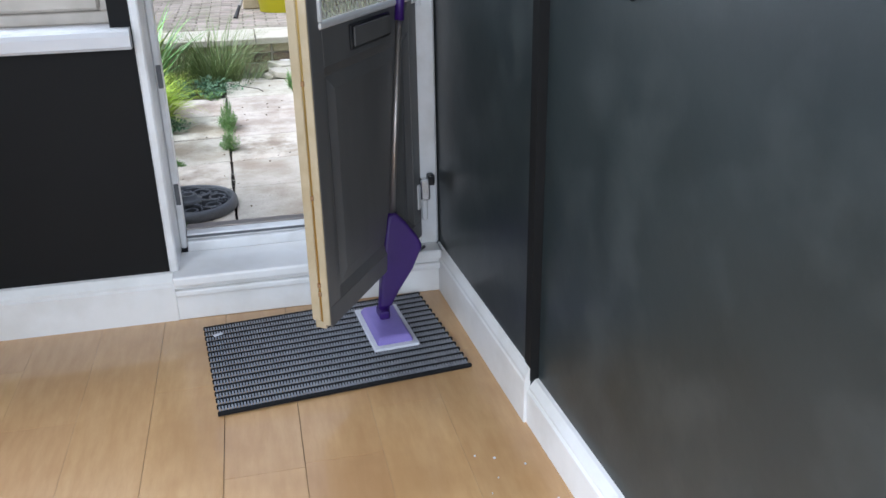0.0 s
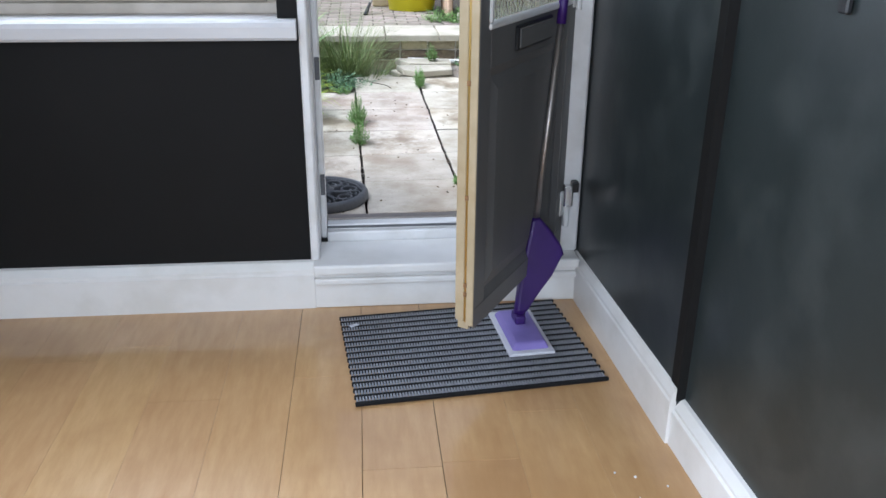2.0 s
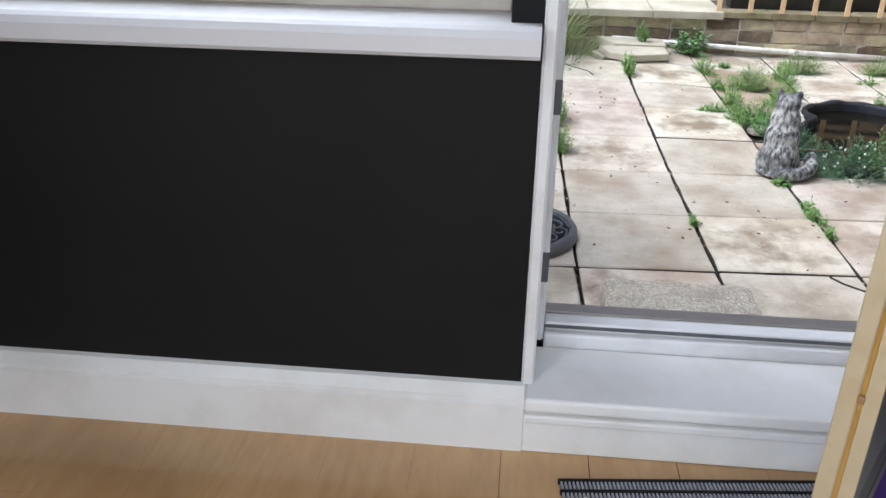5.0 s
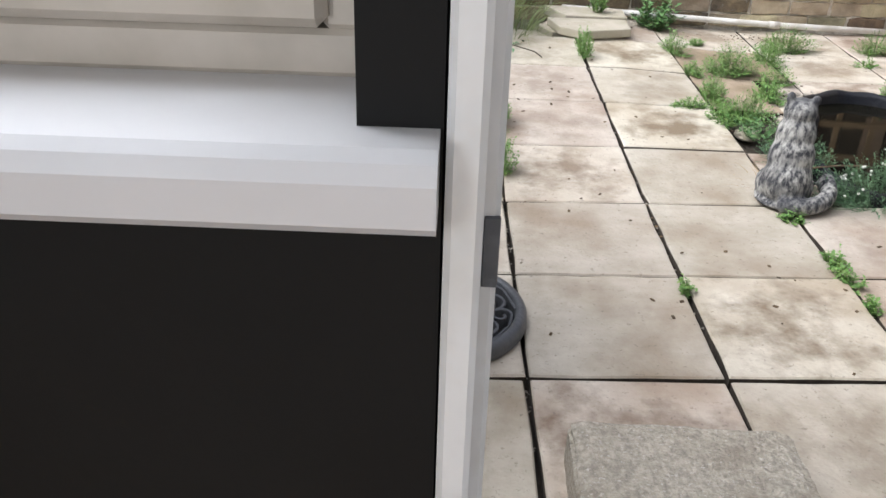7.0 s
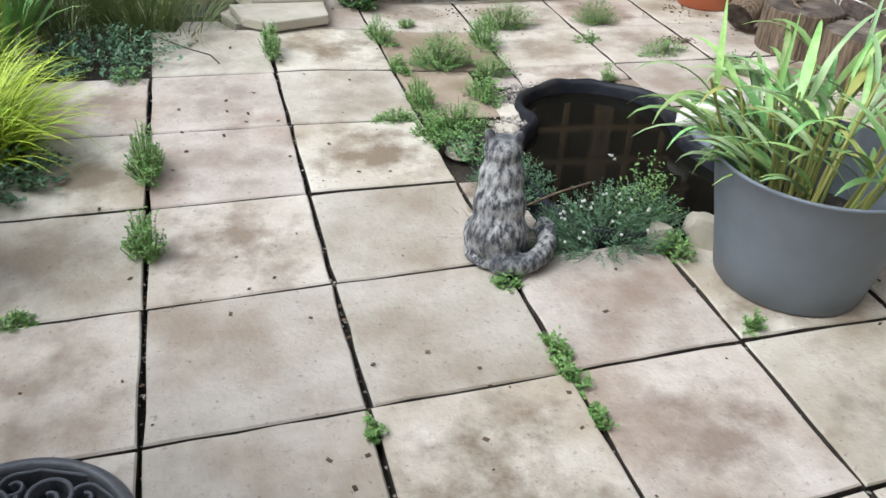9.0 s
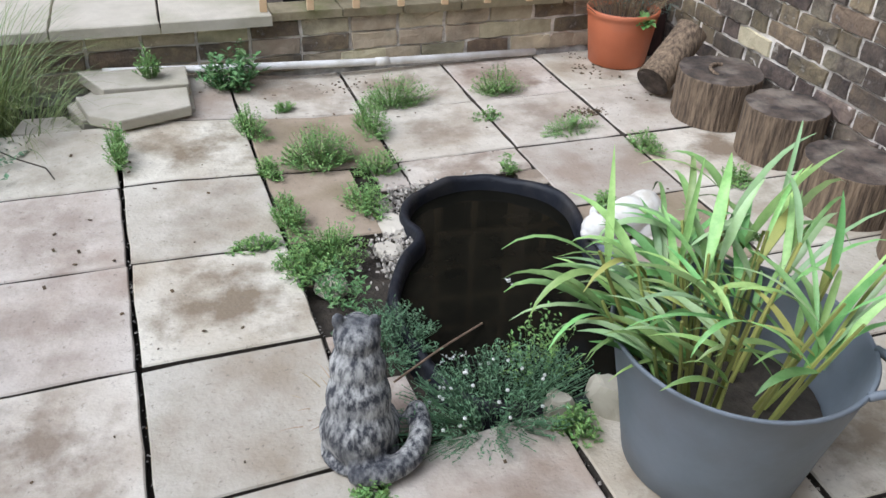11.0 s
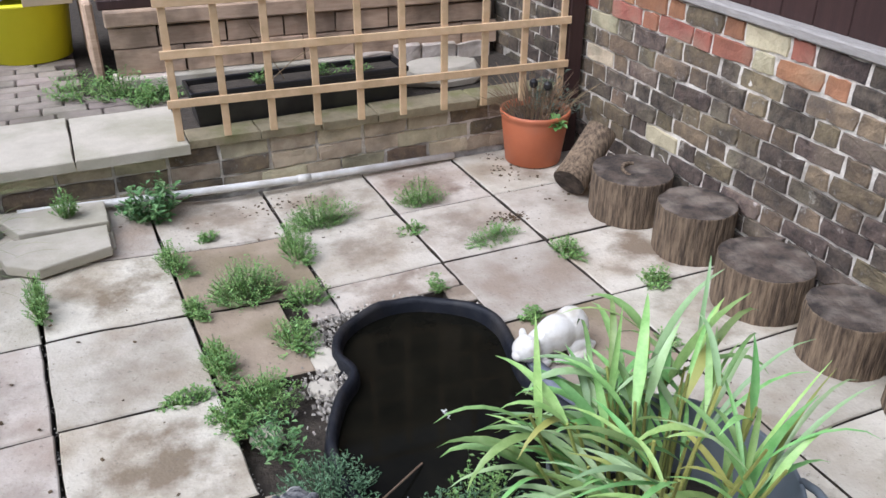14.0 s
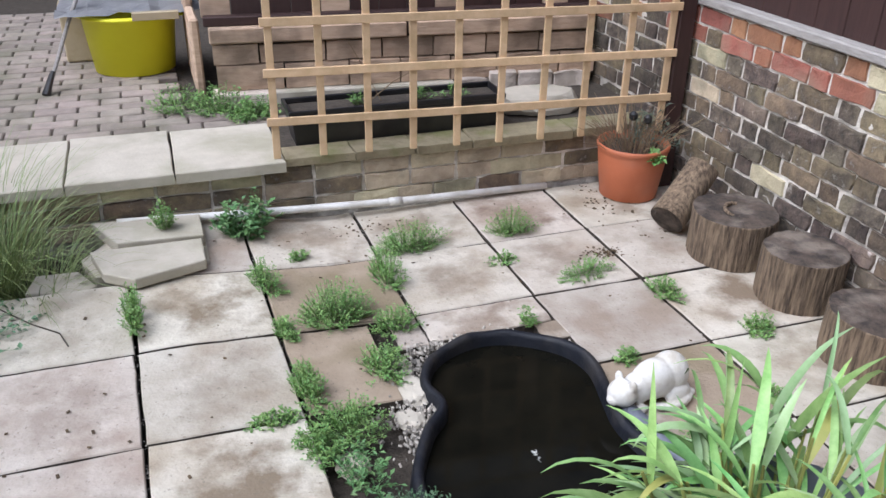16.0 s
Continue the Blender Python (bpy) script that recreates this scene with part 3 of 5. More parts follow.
rings = [[bm.verts.new(p) for p in q] for q in (o, i1, i2)]
for p, q in zip(rings, rings[1:]):
    for k in range(4):
        bm.faces.new((p[k], p[(k + 1) % 4], q[(k + 1) % 4], q[k]))
bm.faces.new(rings[2])
bmesh.ops.recalc_face_normals(bm, faces=bm.faces[:])
part("panel", bm, M_GREYDOOR, door, "recessed lower panel")
bm = bmesh.new()
box(bm, 0.0, DL, 0.0145, 0.044, D0, 1.02)
box(bm, 0.0, 0.06, 0.0045, 0.044, 1.02, D1)
box(bm, DL - 0.05, DL, 0.0045, 0.044, 1.02, D1)
box(bm, 0.06, DL - 0.05, 0.0045, 0.044, 2.1, D1)
part("core", bm, M_CREAM, door)
part("edge_strip", bbox(-0.004, 0.0, 0.0, 0.02, D0 + 0.012, D1, 0.001), M_CREAM, door, "cream plastic edge strip")
part("edge_strip", bbox(-0.006, 0.0, 0.026, 0.05, D0 + 0.024, D1, 0.002), M_CREAM, door, "cream plastic edge strip")
part("edge_groove", bbox(-0.003, 0.001, 0.02, 0.026, D0 + 0.02, D1, 0.0005), M_BRASS, door, "brass lock rail")
for z in (0.36, 0.385, 0.62, 0.9):
    part("lock_screw", bbox(-0.0065, -0.002, 0.0185, 0.0275, z, z + 0.012, 0.001), M_JOINT, door)
# unseen outer face, made white to reflect daylight onto the boxed strip
part("outer_skin", bbox(0.0, DL, 0.045, 0.05, D0 + 0.02, 1.02, 0.001), M_UPVC, door)
part("glass_pane", bbox(0.055, DL - 0.045, 0.018, 0.026, 1.025, 2.105, 0), M_OBSCURE, door, "obscured glass").visible_shadow = False
part("glazing_trim", rect_frame(0.05, DL - 0.045, 1.02, 2.11, 0.016, -0.006, 0.018, 0.004), M_UPVC, door, "thin white glazing trim")
lb = part("letter_plate", bbox(0.205, 0.455, -0.009, 0.0, 0.948, 1.012, 0.004), M_BLACKP, door, "black letter plate")
part("flap", bbox(0.215, 0.446, -0.014, -0.009, 0.955, 1.005, 0.003), M_GREYDOOR, lb)
for z in (0.36, 1.0, 1.9):
    bm = bmesh.new()
    tube(bm, [(DL + 0.008, -0.006, z), (DL + 0.008, -0.006, z + 0.1)], 0.009, 12)
    box(bm, DL - 0.03, DL + 0.004, -0.004, 0.0, z + 0.01, z + 0.09)
    part("hinge", bm, M_UPVC, door, "white plastic hinge")
hd = thing("cabin_hook", "chrome hinge cover and black buffer on the door frame", "door fitting", (0.772, -0.02, 0.40))
part("body", bbox(-0.016, 0.016, -0.02, 0.008, 0.0, 0.07, 0.006, 2), M_CHROME, hd)
part("buffer", bbox(0.008, 0.03, -0.03, 0.006, 0.05, 0.085, 0.006, 2), M_BLACKP, hd)
part("stem", bbox(-0.01, 0.008, -0.014, 0.008, -0.07, 0.0, 0.004), M_UPVC, hd)

r0 = random.Random(2)
bm = bmesh.new()
for i in range(9):
    s = r0.uniform(0.002, 0.005)
    bmesh.ops.create_cube(bm, size=1.0, matrix=pose(r0.gauss(0.74, 0.06), r0.uniform(-1.2, -0.85), FZ + 0.0015, 0, 0, r0.uniform(0, 90)) @ Matrix.Diagonal((s, s * 1.3, 0.003, 1)))
tagged(new("floor_crumbs", mesh_of("floor_crumbs", bm, M_CLOTH)), "small white crumbs scattered on the oak floor", "crumbs", kind="stuff")
hk = thing("wall_hook", "small black hook on the black wall", "hook", (xr(-1.2) + 0.032, -1.2, 1.14))
part("plate", bbox(-0.012, -0.001, -0.014, 0.014, 0.0, 0.09, 0.003), M_BLACKP, hk)
bm = bmesh.new()
tube(bm, [(-0.012, 0, 0.06), (-0.035, 0, 0.05), (-0.045, 0, 0.065), (-0.046, 0, 0.08)], 0.005)
part("arm", bm, M_BLACKP, hk)

# ribbed door mat
m_ang = math.degrees(math.atan2(-0.553 + 0.625, 0.786 - 0.097))
mt = thing("door_mat", "black ribbed rubber door mat with grey webbing between its ribs", "door mat", (0.097, -0.625, FZ), m_ang)
ML, MD, NR = 0.693, 0.483, 16
for i in range(NR):
    y = i * MD / (NR - 1)
    bm = bmesh.new()
    box(bm, 0, ML, y - 0.005, y + 0.005, 0.001, 0.0125)
    part("rib", bevel(bm, 0.002), M_RUBBER, mt)
for i in range(NR - 1):
    y0, y1 = (i * MD / (NR - 1) + 0.0052, (i + 1) * MD / (NR - 1) - 0.0052)
    bm = bmesh.new()
    for k in range(84):
        x = 0.004 + k * (ML - 0.008) / 84
        box(bm, x, x + 0.0046, y0, y1, 0.001, 0.0115)
    part("webbing", bm, M_MATGREY, mt, "grey toothed webbing")
pb = thing("paper_scrap", "small white scrap lying on the mat", "scrap", (0.092, -0.205, FZ + 0.0125), 30)
part("scrap", bbox(-0.014, 0.014, -0.006, 0.006, 0.0005, 0.004, 0.001), M_CLOTH, pb)

# spray mop leaning in the corner
mp = thing("spray_mop", "purple spray mop with a white cloth pad leaning in the corner", "mop", (0.588, -0.292, FZ + 0.013), 5)
part("pad_cloth", bbox(-0.068, 0.068, -0.135, 0.135, 0.0, 0.009, 0.004, 2), M_CLOTH, mp, "white cloth pad")
bm = bmesh.new()
box(bm, -0.056, 0.056, -0.12, 0.115, 0.009, 0.03)
for v in bm.verts:
    if v.co.z > 0.02:
        v.co.x *= 0.8
        v.co.y *= 0.88
part("head_plate", bevel(bm, 0.006, 2), M_LILAC, mp, "lilac plastic mop head")
part("joint", bbox(-0.016, 0.016, 0.0, 0.055, 0.028, 0.055, 0.006, 2), M_PURPLE, mp)
bm = bmesh.new()
nck = [(0.002, 0.03, 0.04), (0.012, 0.04, 0.11), (0.03, 0.055, 0.2), (0.052, 0.07, 0.34)]
tube(bm, nck, 0.018, 12, 0.016)
part("neck", bm, M_PURPLE, mp, smooth=True)
bm = bmesh.new()
fin = [(-0.016, 0.06), (0.018, 0.06), (0.05, 0.11), (0.095, 0.17), (0.128, 0.235), (0.118, 0.262), (0.085, 0.31), (0.055, 0.345), (0.03, 0.34), (0.0, 0.19)]
for sgn in (-1, 1):
    for u, z in fin:
        bm.verts.new((u + 0.006, 0.028 + z * 0.12 + sgn * 0.02, z))
bm.verts.ensure_lookup_table()
k = len(fin)
for i in range(k):
    bm.faces.new((bm.verts[i], bm.verts[(i + 1) % k], bm.verts[k + (i + 1) % k], bm.verts[k + i]))
bm.faces.new(bm.verts[:k][::-1])
bm.faces.new(bm.verts[k:])
bmesh.ops.recalc_face_normals(bm, faces=bm.faces[:])
part("bottle_housing", bevel(bm, 0.008, 2), M_PURPLE, mp, "dark purple bottle housing")
bm = bmesh.new()
tube(bm, [(0.05, 0.07, 0.32), (0.112, 0.132, 0.885)], 0.0095, 12)
part("pole", bm, M_STEEL, mp, "brushed metal pole", True)
bm = bmesh.new()
tube(bm, [(0.112, 0.132, 0.885), (0.118, 0.139, 0.94), (0.124, 0.14, 1.02)], 0.014, 12, 0.012)
part("grip", bm, M_PURPLE, mp, "purple grip", True)
bm = bmesh.new()
tube(bm, [(0.118, 0.07, 0.225), (0.14, 0.12, 0.19), (0.16, 0.17, 0.165), (0.19, 0.215, 0.155)], 0.005, 8)
part("hose", bm, M_BLACKP, mp)

# ---- the garden ----
bm = bmesh.new()
box(bm, -300, 300, 0.19, 600, -0.5, -0.05)
structure("ground", bm, M_SOIL, "dark soil between and under the paving", "ground")
P = 0.46
LX = [-0.30, 0.12, 0.58, 1.04, 1.50, 1.96, 2.42, 2.86]
RY = [0.295, 0.575, 1.035, 1.495, 1.955, 2.415, 2.875, 3.335, 3.795, 4.255]


def rise(x, y):
    """The paving climbs gently towards the far corner of the bed."""
    return 0.03 * max(0.0, y - 2.1) * max(0.0, min(1.0, (1.3 - x) / 0.6))


# pond: a black preformed liner with a kidney outline
PONDC = [(1.30, 2.08), (1.235, 2.3), (1.24, 2.52), (1.325, 2.70), (1.405, 2.80), (1.39, 2.92), (1.44, 3.03), (1.545, 3.105), (1.68, 3.13),
         (1.81, 3.085), (1.925, 2.98), (1.96, 2.85), (1.93, 2.70), (1.905, 2.58), (1.915, 2.46), (1.945, 2.35), (1.965, 2.24), (1.92, 2.10), (1.80, 2.02), (1.62, 1.985), (1.45, 2.0)]


def spline(pts, n=6):
    out = []
    k = len(pts)
    for i in range(k):
        p0, p1, p2, p3 = (Vector(pts[(i + j - 1) % k]) for j in range(4))
        for s in range(n):
            t = s / n
            out.append(0.5 * ((2 * p1) + (p2 - p0) * t + (2 * p0 - 5 * p1 + 4 * p2 - p3) * t * t + (3 * p1 - p0 - 3 * p2 + p3) * t ** 3))
    return out


rim = spline(PONDC)
pc = Vector((1.6, 2.55))
pond = thing("garden_pond", "small preformed black plastic pond with dark still water", "pond", (1.6, 2.55, 0.0))


def ring_at(off, z, wob=0.0):
    res = []
    k = len(rim)
    for i, p in enumerate(rim):
        d = (rim[(i + 1) % k] - rim[i - 1]).normalized()
        nrm = Vector((-d.y, d.x))
        q = p + nrm * off - pc
        res.append((q.x, q.y, z + wob * noise.noise(Vector((p.x * 9, p.y * 9, z)))))
    return res


bm = bmesh.new()
rings = [[bm.verts.new(p) for p in ring_at(o, z, w)] for o, z, w in ((-0.026, -0.04, 0), (-0.024, 0.012, 0.006), (-0.017, 0.026, 0.012), (-0.004, 0.03, 0.012), (0.006, 0.022, 0.010), (0.011, -0.005, 0.005), (0.016, -0.046, 0))]
for a, b in zip(rings, rings[1:]):
    for i in range(len(a)):
        bm.faces.new((a[i], a[(i + 1) % len(a)], b[(i + 1) % len(b)], b[i]))
bmesh.ops.recalc_face_normals(bm, faces=bm.faces[:])
part("liner_rim", bm, M_LINER, pond, "black folded liner rim", True)
bm = bmesh.new()
bm.faces.new([bm.verts.new(p) for p in ring_at(0.010, -0.022)])
bmesh.ops.recalc_face_normals(bm, faces=bm.faces[:])
if bm.faces[:][0].normal.z < 0:
    bmesh.ops.reverse_faces(bm, faces=bm.faces[:])
part("water", bm, M_WATER, pond, "dark still water")
flap = [(1.925, 2.66), (1.915, 2.56), (1.925, 2.46), (1.95, 2.36), (1.975, 2.26), (1.96, 2.16)]
bm = bmesh.new()
rows = []
for k, (x, y) in enumerate(flap):
    w = 0.05 * math.sin(math.pi * (k + 0.6) / 6.2)
    rows.append([bm.verts.new((x - pc.x + dx, y - pc.y, z)) for dx, z in ((-0.004, 0.026), (0.012, 0.040 + 0.004 * (k % 2)), (0.012 + w, 0.034), (0.018 + w, 0.012), (0.004, 0.010))])
for a, b in zip(rows, rows[1:]):
    for q in range(5):
        bm.faces.new((a[q], a[(q + 1) % 5], b[(q + 1) % 5], b[q]))
bm.faces.new(rows[0])
bm.faces.new(rows[-1][::-1])
bmesh.ops.recalc_face_normals(bm, faces=bm.faces[:])
part("liner_flap", bm, M_FLAP, pond, "grey-blue turned-out flap of the liner", True)


def inside(x, y, grow=0.0):
    hit = False
    k = len(rim)
    for i in range(k):
        a, b = rim[i], rim[(i + 1) % k]
        if (a.y > y) != (b.y > y) and x < (b.x - a.x) * (y - a.y) / (b.y - a.y) + a.x:
            hit = not hit
    return hit


# concrete block used as a step
cb = thing("concrete_block", "rough concrete block laid as a step below the door", "block", (0.415, 0.655, 0.0))
bm = bmesh.new()
box(bm, -0.215, 0.215, -0.11, 0.105, -0.045, 0.1)
bmesh.ops.subdivide_edges(bm, edges=bm.edges[:], cuts=14, use_grid_fill=True)
for v in bm.verts:
    edge = (abs(v.co.x) > 0.2) + (abs(v.co.y) > 0.1) + (v.co.z > 0.09)
    n = noise.noise(v.co * 21) + 0.6 * noise.noise(v.co * 60)
    v.co += Vector((-v.co.x * 0.03, -v.co.y * 0.05, -0.008)) * max(0, edge - 1) * (0.7 + 0.8 * n) + Vector((n, -n, n)) * 0.0018
part("block", bm, M_CONC, cb)

# parasol base
ub = thing("parasol_base", "round dark grey cast parasol base with openwork scrolls", "parasol base", (-0.065, 1.235, 0.0))
part("rim", lathe([(0.186, 0.0), (0.212, 0.002), (0.217, 0.010), (0.215, 0.034), (0.208, 0.044), (0.197, 0.048), (0.190, 0.045), (0.186, 0.036), (0.186, 0.0)], 72, close=False), M_BASE, ub, smooth=True)
# grey plate coloured black to stand for the shade under the scrolls
part("disc", lathe([(0.187, 0.002), (0.187, 0.007), (0.05, 0.012), (0.03, 0.014)], 48), M_BLACKP, ub, "recessed backing plate, coloured black for the shade between the scrolls")
part("hub", lathe([(0.062, 0.012), (0.060, 0.046), (0.050, 0.050), (0.042, 0.050), (0.038, 0.066), (0.032, 0.070), (0.024, 0.070), (0.021, 0.066), (0.0205, 0.018)], 40), M_BASE, ub, smooth=True)
part("socket", lathe([(0.020, 0.0185), (0.020, 0.0215)], 20), M_BARK, ub, "rusty empty pole socket")


def ribbon(bm, pts, half, z0, zs):
    """An upright cast strap along a curve."""
    rows = []
    for k, p in enumerate(pts):
        a, b = Vector(pts[max(0, k - 1)]), Vector(pts[min(len(pts) - 1, k + 1)])
        d = (b - a).normalized()
        n = Vector((-d.y, d.x)) * half
        p = Vector(p)
        rows.append([bm.verts.new((*(p + n * 1.3), z0)), bm.verts.new((*(p + n), zs[k] - 0.002)), bm.verts.new((*(p + n * 0.5), zs[k])), bm.verts.new((*(p - n * 0.5), zs[k])), bm.verts.new((*(p - n), zs[k] - 0.002)), bm.verts.new((*(p - n * 1.3), z0))])
    for a, b in zip(rows, rows[1:]):
        for q in range(5):
            bm.faces.new((a[q], b[q], b[q + 1], a[q + 1]))
    bm.faces.new(rows[0])
    bm.faces.new(rows[-1][::-1])


for i in range(7):
    a0 = i * 2 * math.pi / 7 + 0.3
    at = lambda r, a: (r * math.cos(a0 + a), r * math.sin(a0 + a))
    big, small, leaf = bmesh.new(), bmesh.new(), bmesh.new()
    cx, cy = at(0.125, 0.0)
    pts = [at(0.058, -0.35), at(0.075, -0.42)]
    pts += [(cx + 0.05 * (1 - 0.028 * s) * math.cos(a0 + 3.9 + 0.34 * s), cy + 0.05 * (1 - 0.028 * s) * math.sin(a0 + 3.9 + 0.34 * s)) for s in range(28)]
    ribbon(big, pts, 0.0042, 0.008, [0.042 - 0.0004 * s for s in range(len(pts))])
    part("scroll", big, M_BASE, ub)
    cx, cy = at(0.152, 0.46)
    pts = [at(0.188, -0.28), at(0.181, -0.05), at(0.184, 0.2)]
    pts += [(cx + 0.028 * (1 - 0.034 * s) * math.cos(a0 + 0.3 + 0.38 * s), cy + 0.028 * (1 - 0.034 * s) * math.sin(a0 + 0.3 + 0.38 * s)) for s in range(20)]
    ribbon(small, pts, 0.0035, 0.007, [0.040 - 0.0003 * s for s in range(len(pts))])
    part("scroll", small, M_BASE, ub)
    pts = [at(0.058, 0.3), at(0.085, 0.42), at(0.115, 0.46), at(0.13, 0.40)]
    ribbon(leaf, pts, 0.004, 0.008, [0.042, 0.040, 0.038, 0.036])
    part("scroll", leaf, M_BASE, ub)


# sitting cat figure, seen from behind
def blob_mesh(name, balls, material, voxel=0.006):
    """One plain mesh round a set of overlapping ellipsoids."""
    bm = bmesh.new()
    for c, r in balls:
        bmesh.ops.create_icosphere(bm, subdivisions=3, radius=1.0, matrix=Matrix.Translation(c) @ Matrix.Diagonal((*r, 1)))
    me = mesh_of(name, bm, material, True)
    return me


def solid(name, me, at, rz, label, category, voxel=0.007):
    ob = new(name, me)
    ob.matrix_basis = pose(*at, 0, 0, rz)
    md = ob.modifiers.new("join", "REMESH")
    md.mode, md.voxel_size, md.use_smooth_shade = "VOXEL", voxel, True
    sm = ob.modifiers.new("soften", "SMOOTH")
    sm.factor, sm.iterations = 0.5, 4
    return tagged(ob, label, category)


balls = [((0, 0, 0.08), (0.078, 0.088, 0.09)), ((0, 0.015, 0.15), (0.072, 0.072, 0.09)), ((0, 0.03, 0.225), (0.062, 0.06, 0.07)),
         ((0, 0.045, 0.295), (0.052, 0.056, 0.044)), ((0, 0.10, 0.29), (0.024, 0.026, 0.02)), ((-0.038, 0.04, 0.338), (0.015, 0.012, 0.022)), ((0.038, 0.04, 0.336), (0.015, 0.012, 0.02)),
         ((-0.055, 0.03, 0.05), (0.035, 0.065, 0.05)), ((0.055, 0.03, 0.05), (0.035, 0.065, 0.05)), ((-0.03, 0.10, 0.08), (0.02, 0.022, 0.085)), ((0.03, 0.10, 0.08), (0.02, 0.022, 0.085)),
         ((0, 0.01, 0.012), (0.092, 0.1, 0.016))]
for i in range(12):
    t = i / 11
    a = math.radians(-100 + 120 * t)
    balls.append(((0.02 + 0.115 * math.cos(a), 0.01 + 0.105 * math.sin(a), 0.03 + 0.035 * t * t), (0.027, 0.027, 0.026 + 0.01 * t)))
solid("cat_statue", blob_mesh("cat_statue", balls, M_CATGREY), (1.025, 2.005, 0.0), -14, "mottled grey stone cat figure sitting at the pond's edge", "statue")
balls = [((0.0, 0, 0.075), (0.085, 0.058, 0.066)), ((0.06, 0.0, 0.078), (0.062, 0.060, 0.070)), ((-0.065, 0, 0.066), (0.055, 0.046, 0.05)), ((-0.128, 0.0, 0.068), (0.046, 0.047, 0.042)),
         ((-0.166, 0.0, 0.056), (0.016, 0.022, 0.016)), ((-0.120, -0.031, 0.106), (0.010, 0.015, 0.020)), ((-0.120, 0.031, 0.106), (0.010, 0.015, 0.020)),
         ((-0.10, -0.042, 0.016), (0.045, 0.016, 0.016)), ((-0.10, 0.042, 0.016), (0.045, 0.016, 0.016)), ((0.055, -0.052, 0.03), (0.05, 0.02, 0.03)), ((0.055, 0.052, 0.03), (0.05, 0.02, 0.03)), ((0.1, 0.0, 0.02), (0.035, 0.05, 0.02))]
for i in range(9):
    t = i / 8
    balls.append(((0.115 - 0.15 * t, -0.05 - 0.03 * math.sin(math.pi * t), 0.014), (0.016, 0.013, 0.013)))
solid("cat_statue", blob_mesh("cat_statue_white", balls, M_CATWHITE), (2.05, 2.655, 0.0), 12, "white painted stone cat figure crouching beside the pond", "statue", 0.0038)

# tapered grey pot with tall reeds
gp = thing("planter_pot", "large grey plastic pot planted with tall green reeds", "plant pot", (1.775, 1.775, 0.0))
prof = [(0.0, 0.001), (0.185, 0.001), (0.194, 0.008), (0.2095, 0.09), (0.2105, 0.094), (0.2205, 0.15), (0.2215, 0.154), (0.2335, 0.21), (0.2345, 0.214), (0.246, 0.27), (0.247, 0.274), (0.260, 0.343), (0.266, 0.349), (0.262, 0.356), (0.254, 0.35), (0.215, 0.12), (0.0, 0.12)]
part("pot", lathe(prof[1:-1], 64, close=True), M_GREYPOT, gp, smooth=True)
bm = lathe([(0.19, 0.13), (0.21, 0.165), (0.15, 0.185), (0.05, 0.19)], 32, wob=0.02)
part("soil", bm, M_SOIL, gp)
bm = bmesh.new()
tube(bm, [(0.262 * math.cos(h), 0.262 * math.sin(h), 0.352) if k in (0, 6) else ((0.262 + 0.045 * math.sin(math.pi * k / 6)) * math.cos(h), (0.262 + 0.045 * math.sin(math.pi * k / 6)) * math.sin(h), 0.356) for k, h in enumerate([math.radians(-65 + 6 * q) for q in range(7)])], 0.009, 8)
part("handle", bm, M_GREYPOT, gp, "moulded loop handle", True)
r2 = random.Random(3)
bl, pl, yl = [], [], []
stalks = bmesh.new()
for i in range(44):
    a = r2.uniform(0, 2 * math.pi)
    q = 0.15 * math.sqrt(r2.random())
    base = Vector((q * math.cos(a) - 0.035, q * math.sin(a) + 0.02, 0.175))
    lean = r2.uniform(0.05, 0.5)
    h = r2.uniform(0.14, 0.36)
    top = base + Vector((math.cos(a) * h * lean, math.sin(a) * h * lean, h))
    tube(stalks, [base, base.lerp(top, 0.5) + Vector((0, 0, 0.01)), top], 0.006, 5, 0.0035)
    for k in range(4):
        t = r2.uniform(0.55, 1.0)
        p = base.lerp(top, t)
        az = a + r2.uniform(-1.3, 1.3) if r2.random() < 0.7 else r2.uniform(2.2, 4.2)
        tall = k == 0 and r2.random() < 0.18
        if tall:
            az = r2.uniform(-0.7, 1.5)
        inward = math.cos(az) < -0.2
        if not tall and math.sin(az) < -0.45:
            az = -az
        long = r2.uniform(0.24, 0.36) if tall else r2.uniform(0.16, 0.25 if inward else 0.38)
        wide = r2.uniform(0.011, 0.021) if r2.random() < 0.5 else r2.uniform(0.021, 0.035)
        up = r2.uniform(1.1, 1.5) if tall else r2.uniform(0.4, 1.0) if inward else r2.uniform(0.5, 1.25)
        group = r2.random()
        (bl if group < 0.72 or tall and group > 0.93 else pl if group < 0.93 else yl).append((p[:], az, long, wide, up, r2.uniform(0.1, 0.7) if tall else r2.uniform(0.8, 2.5), r2.uniform(-0.7, 0.7)))
part("reed_leaves", blade_mesh("reed_leaves", bl, M_REED), None, gp, "arching green reed leaves")
part("pale_leaves", blade_mesh("pale_leaves", pl, M_REEDP), None, gp, "pale silvery green reed leaves")
part("yellowed_leaves", blade_mesh("yellowed_leaves", yl, M_REEDY), None, gp, "yellowing reed leaves")
tagged(part("reed_stalk", stalks, M_REEDY, gp, "upright yellow-green reed stalks"), kind="stuff")

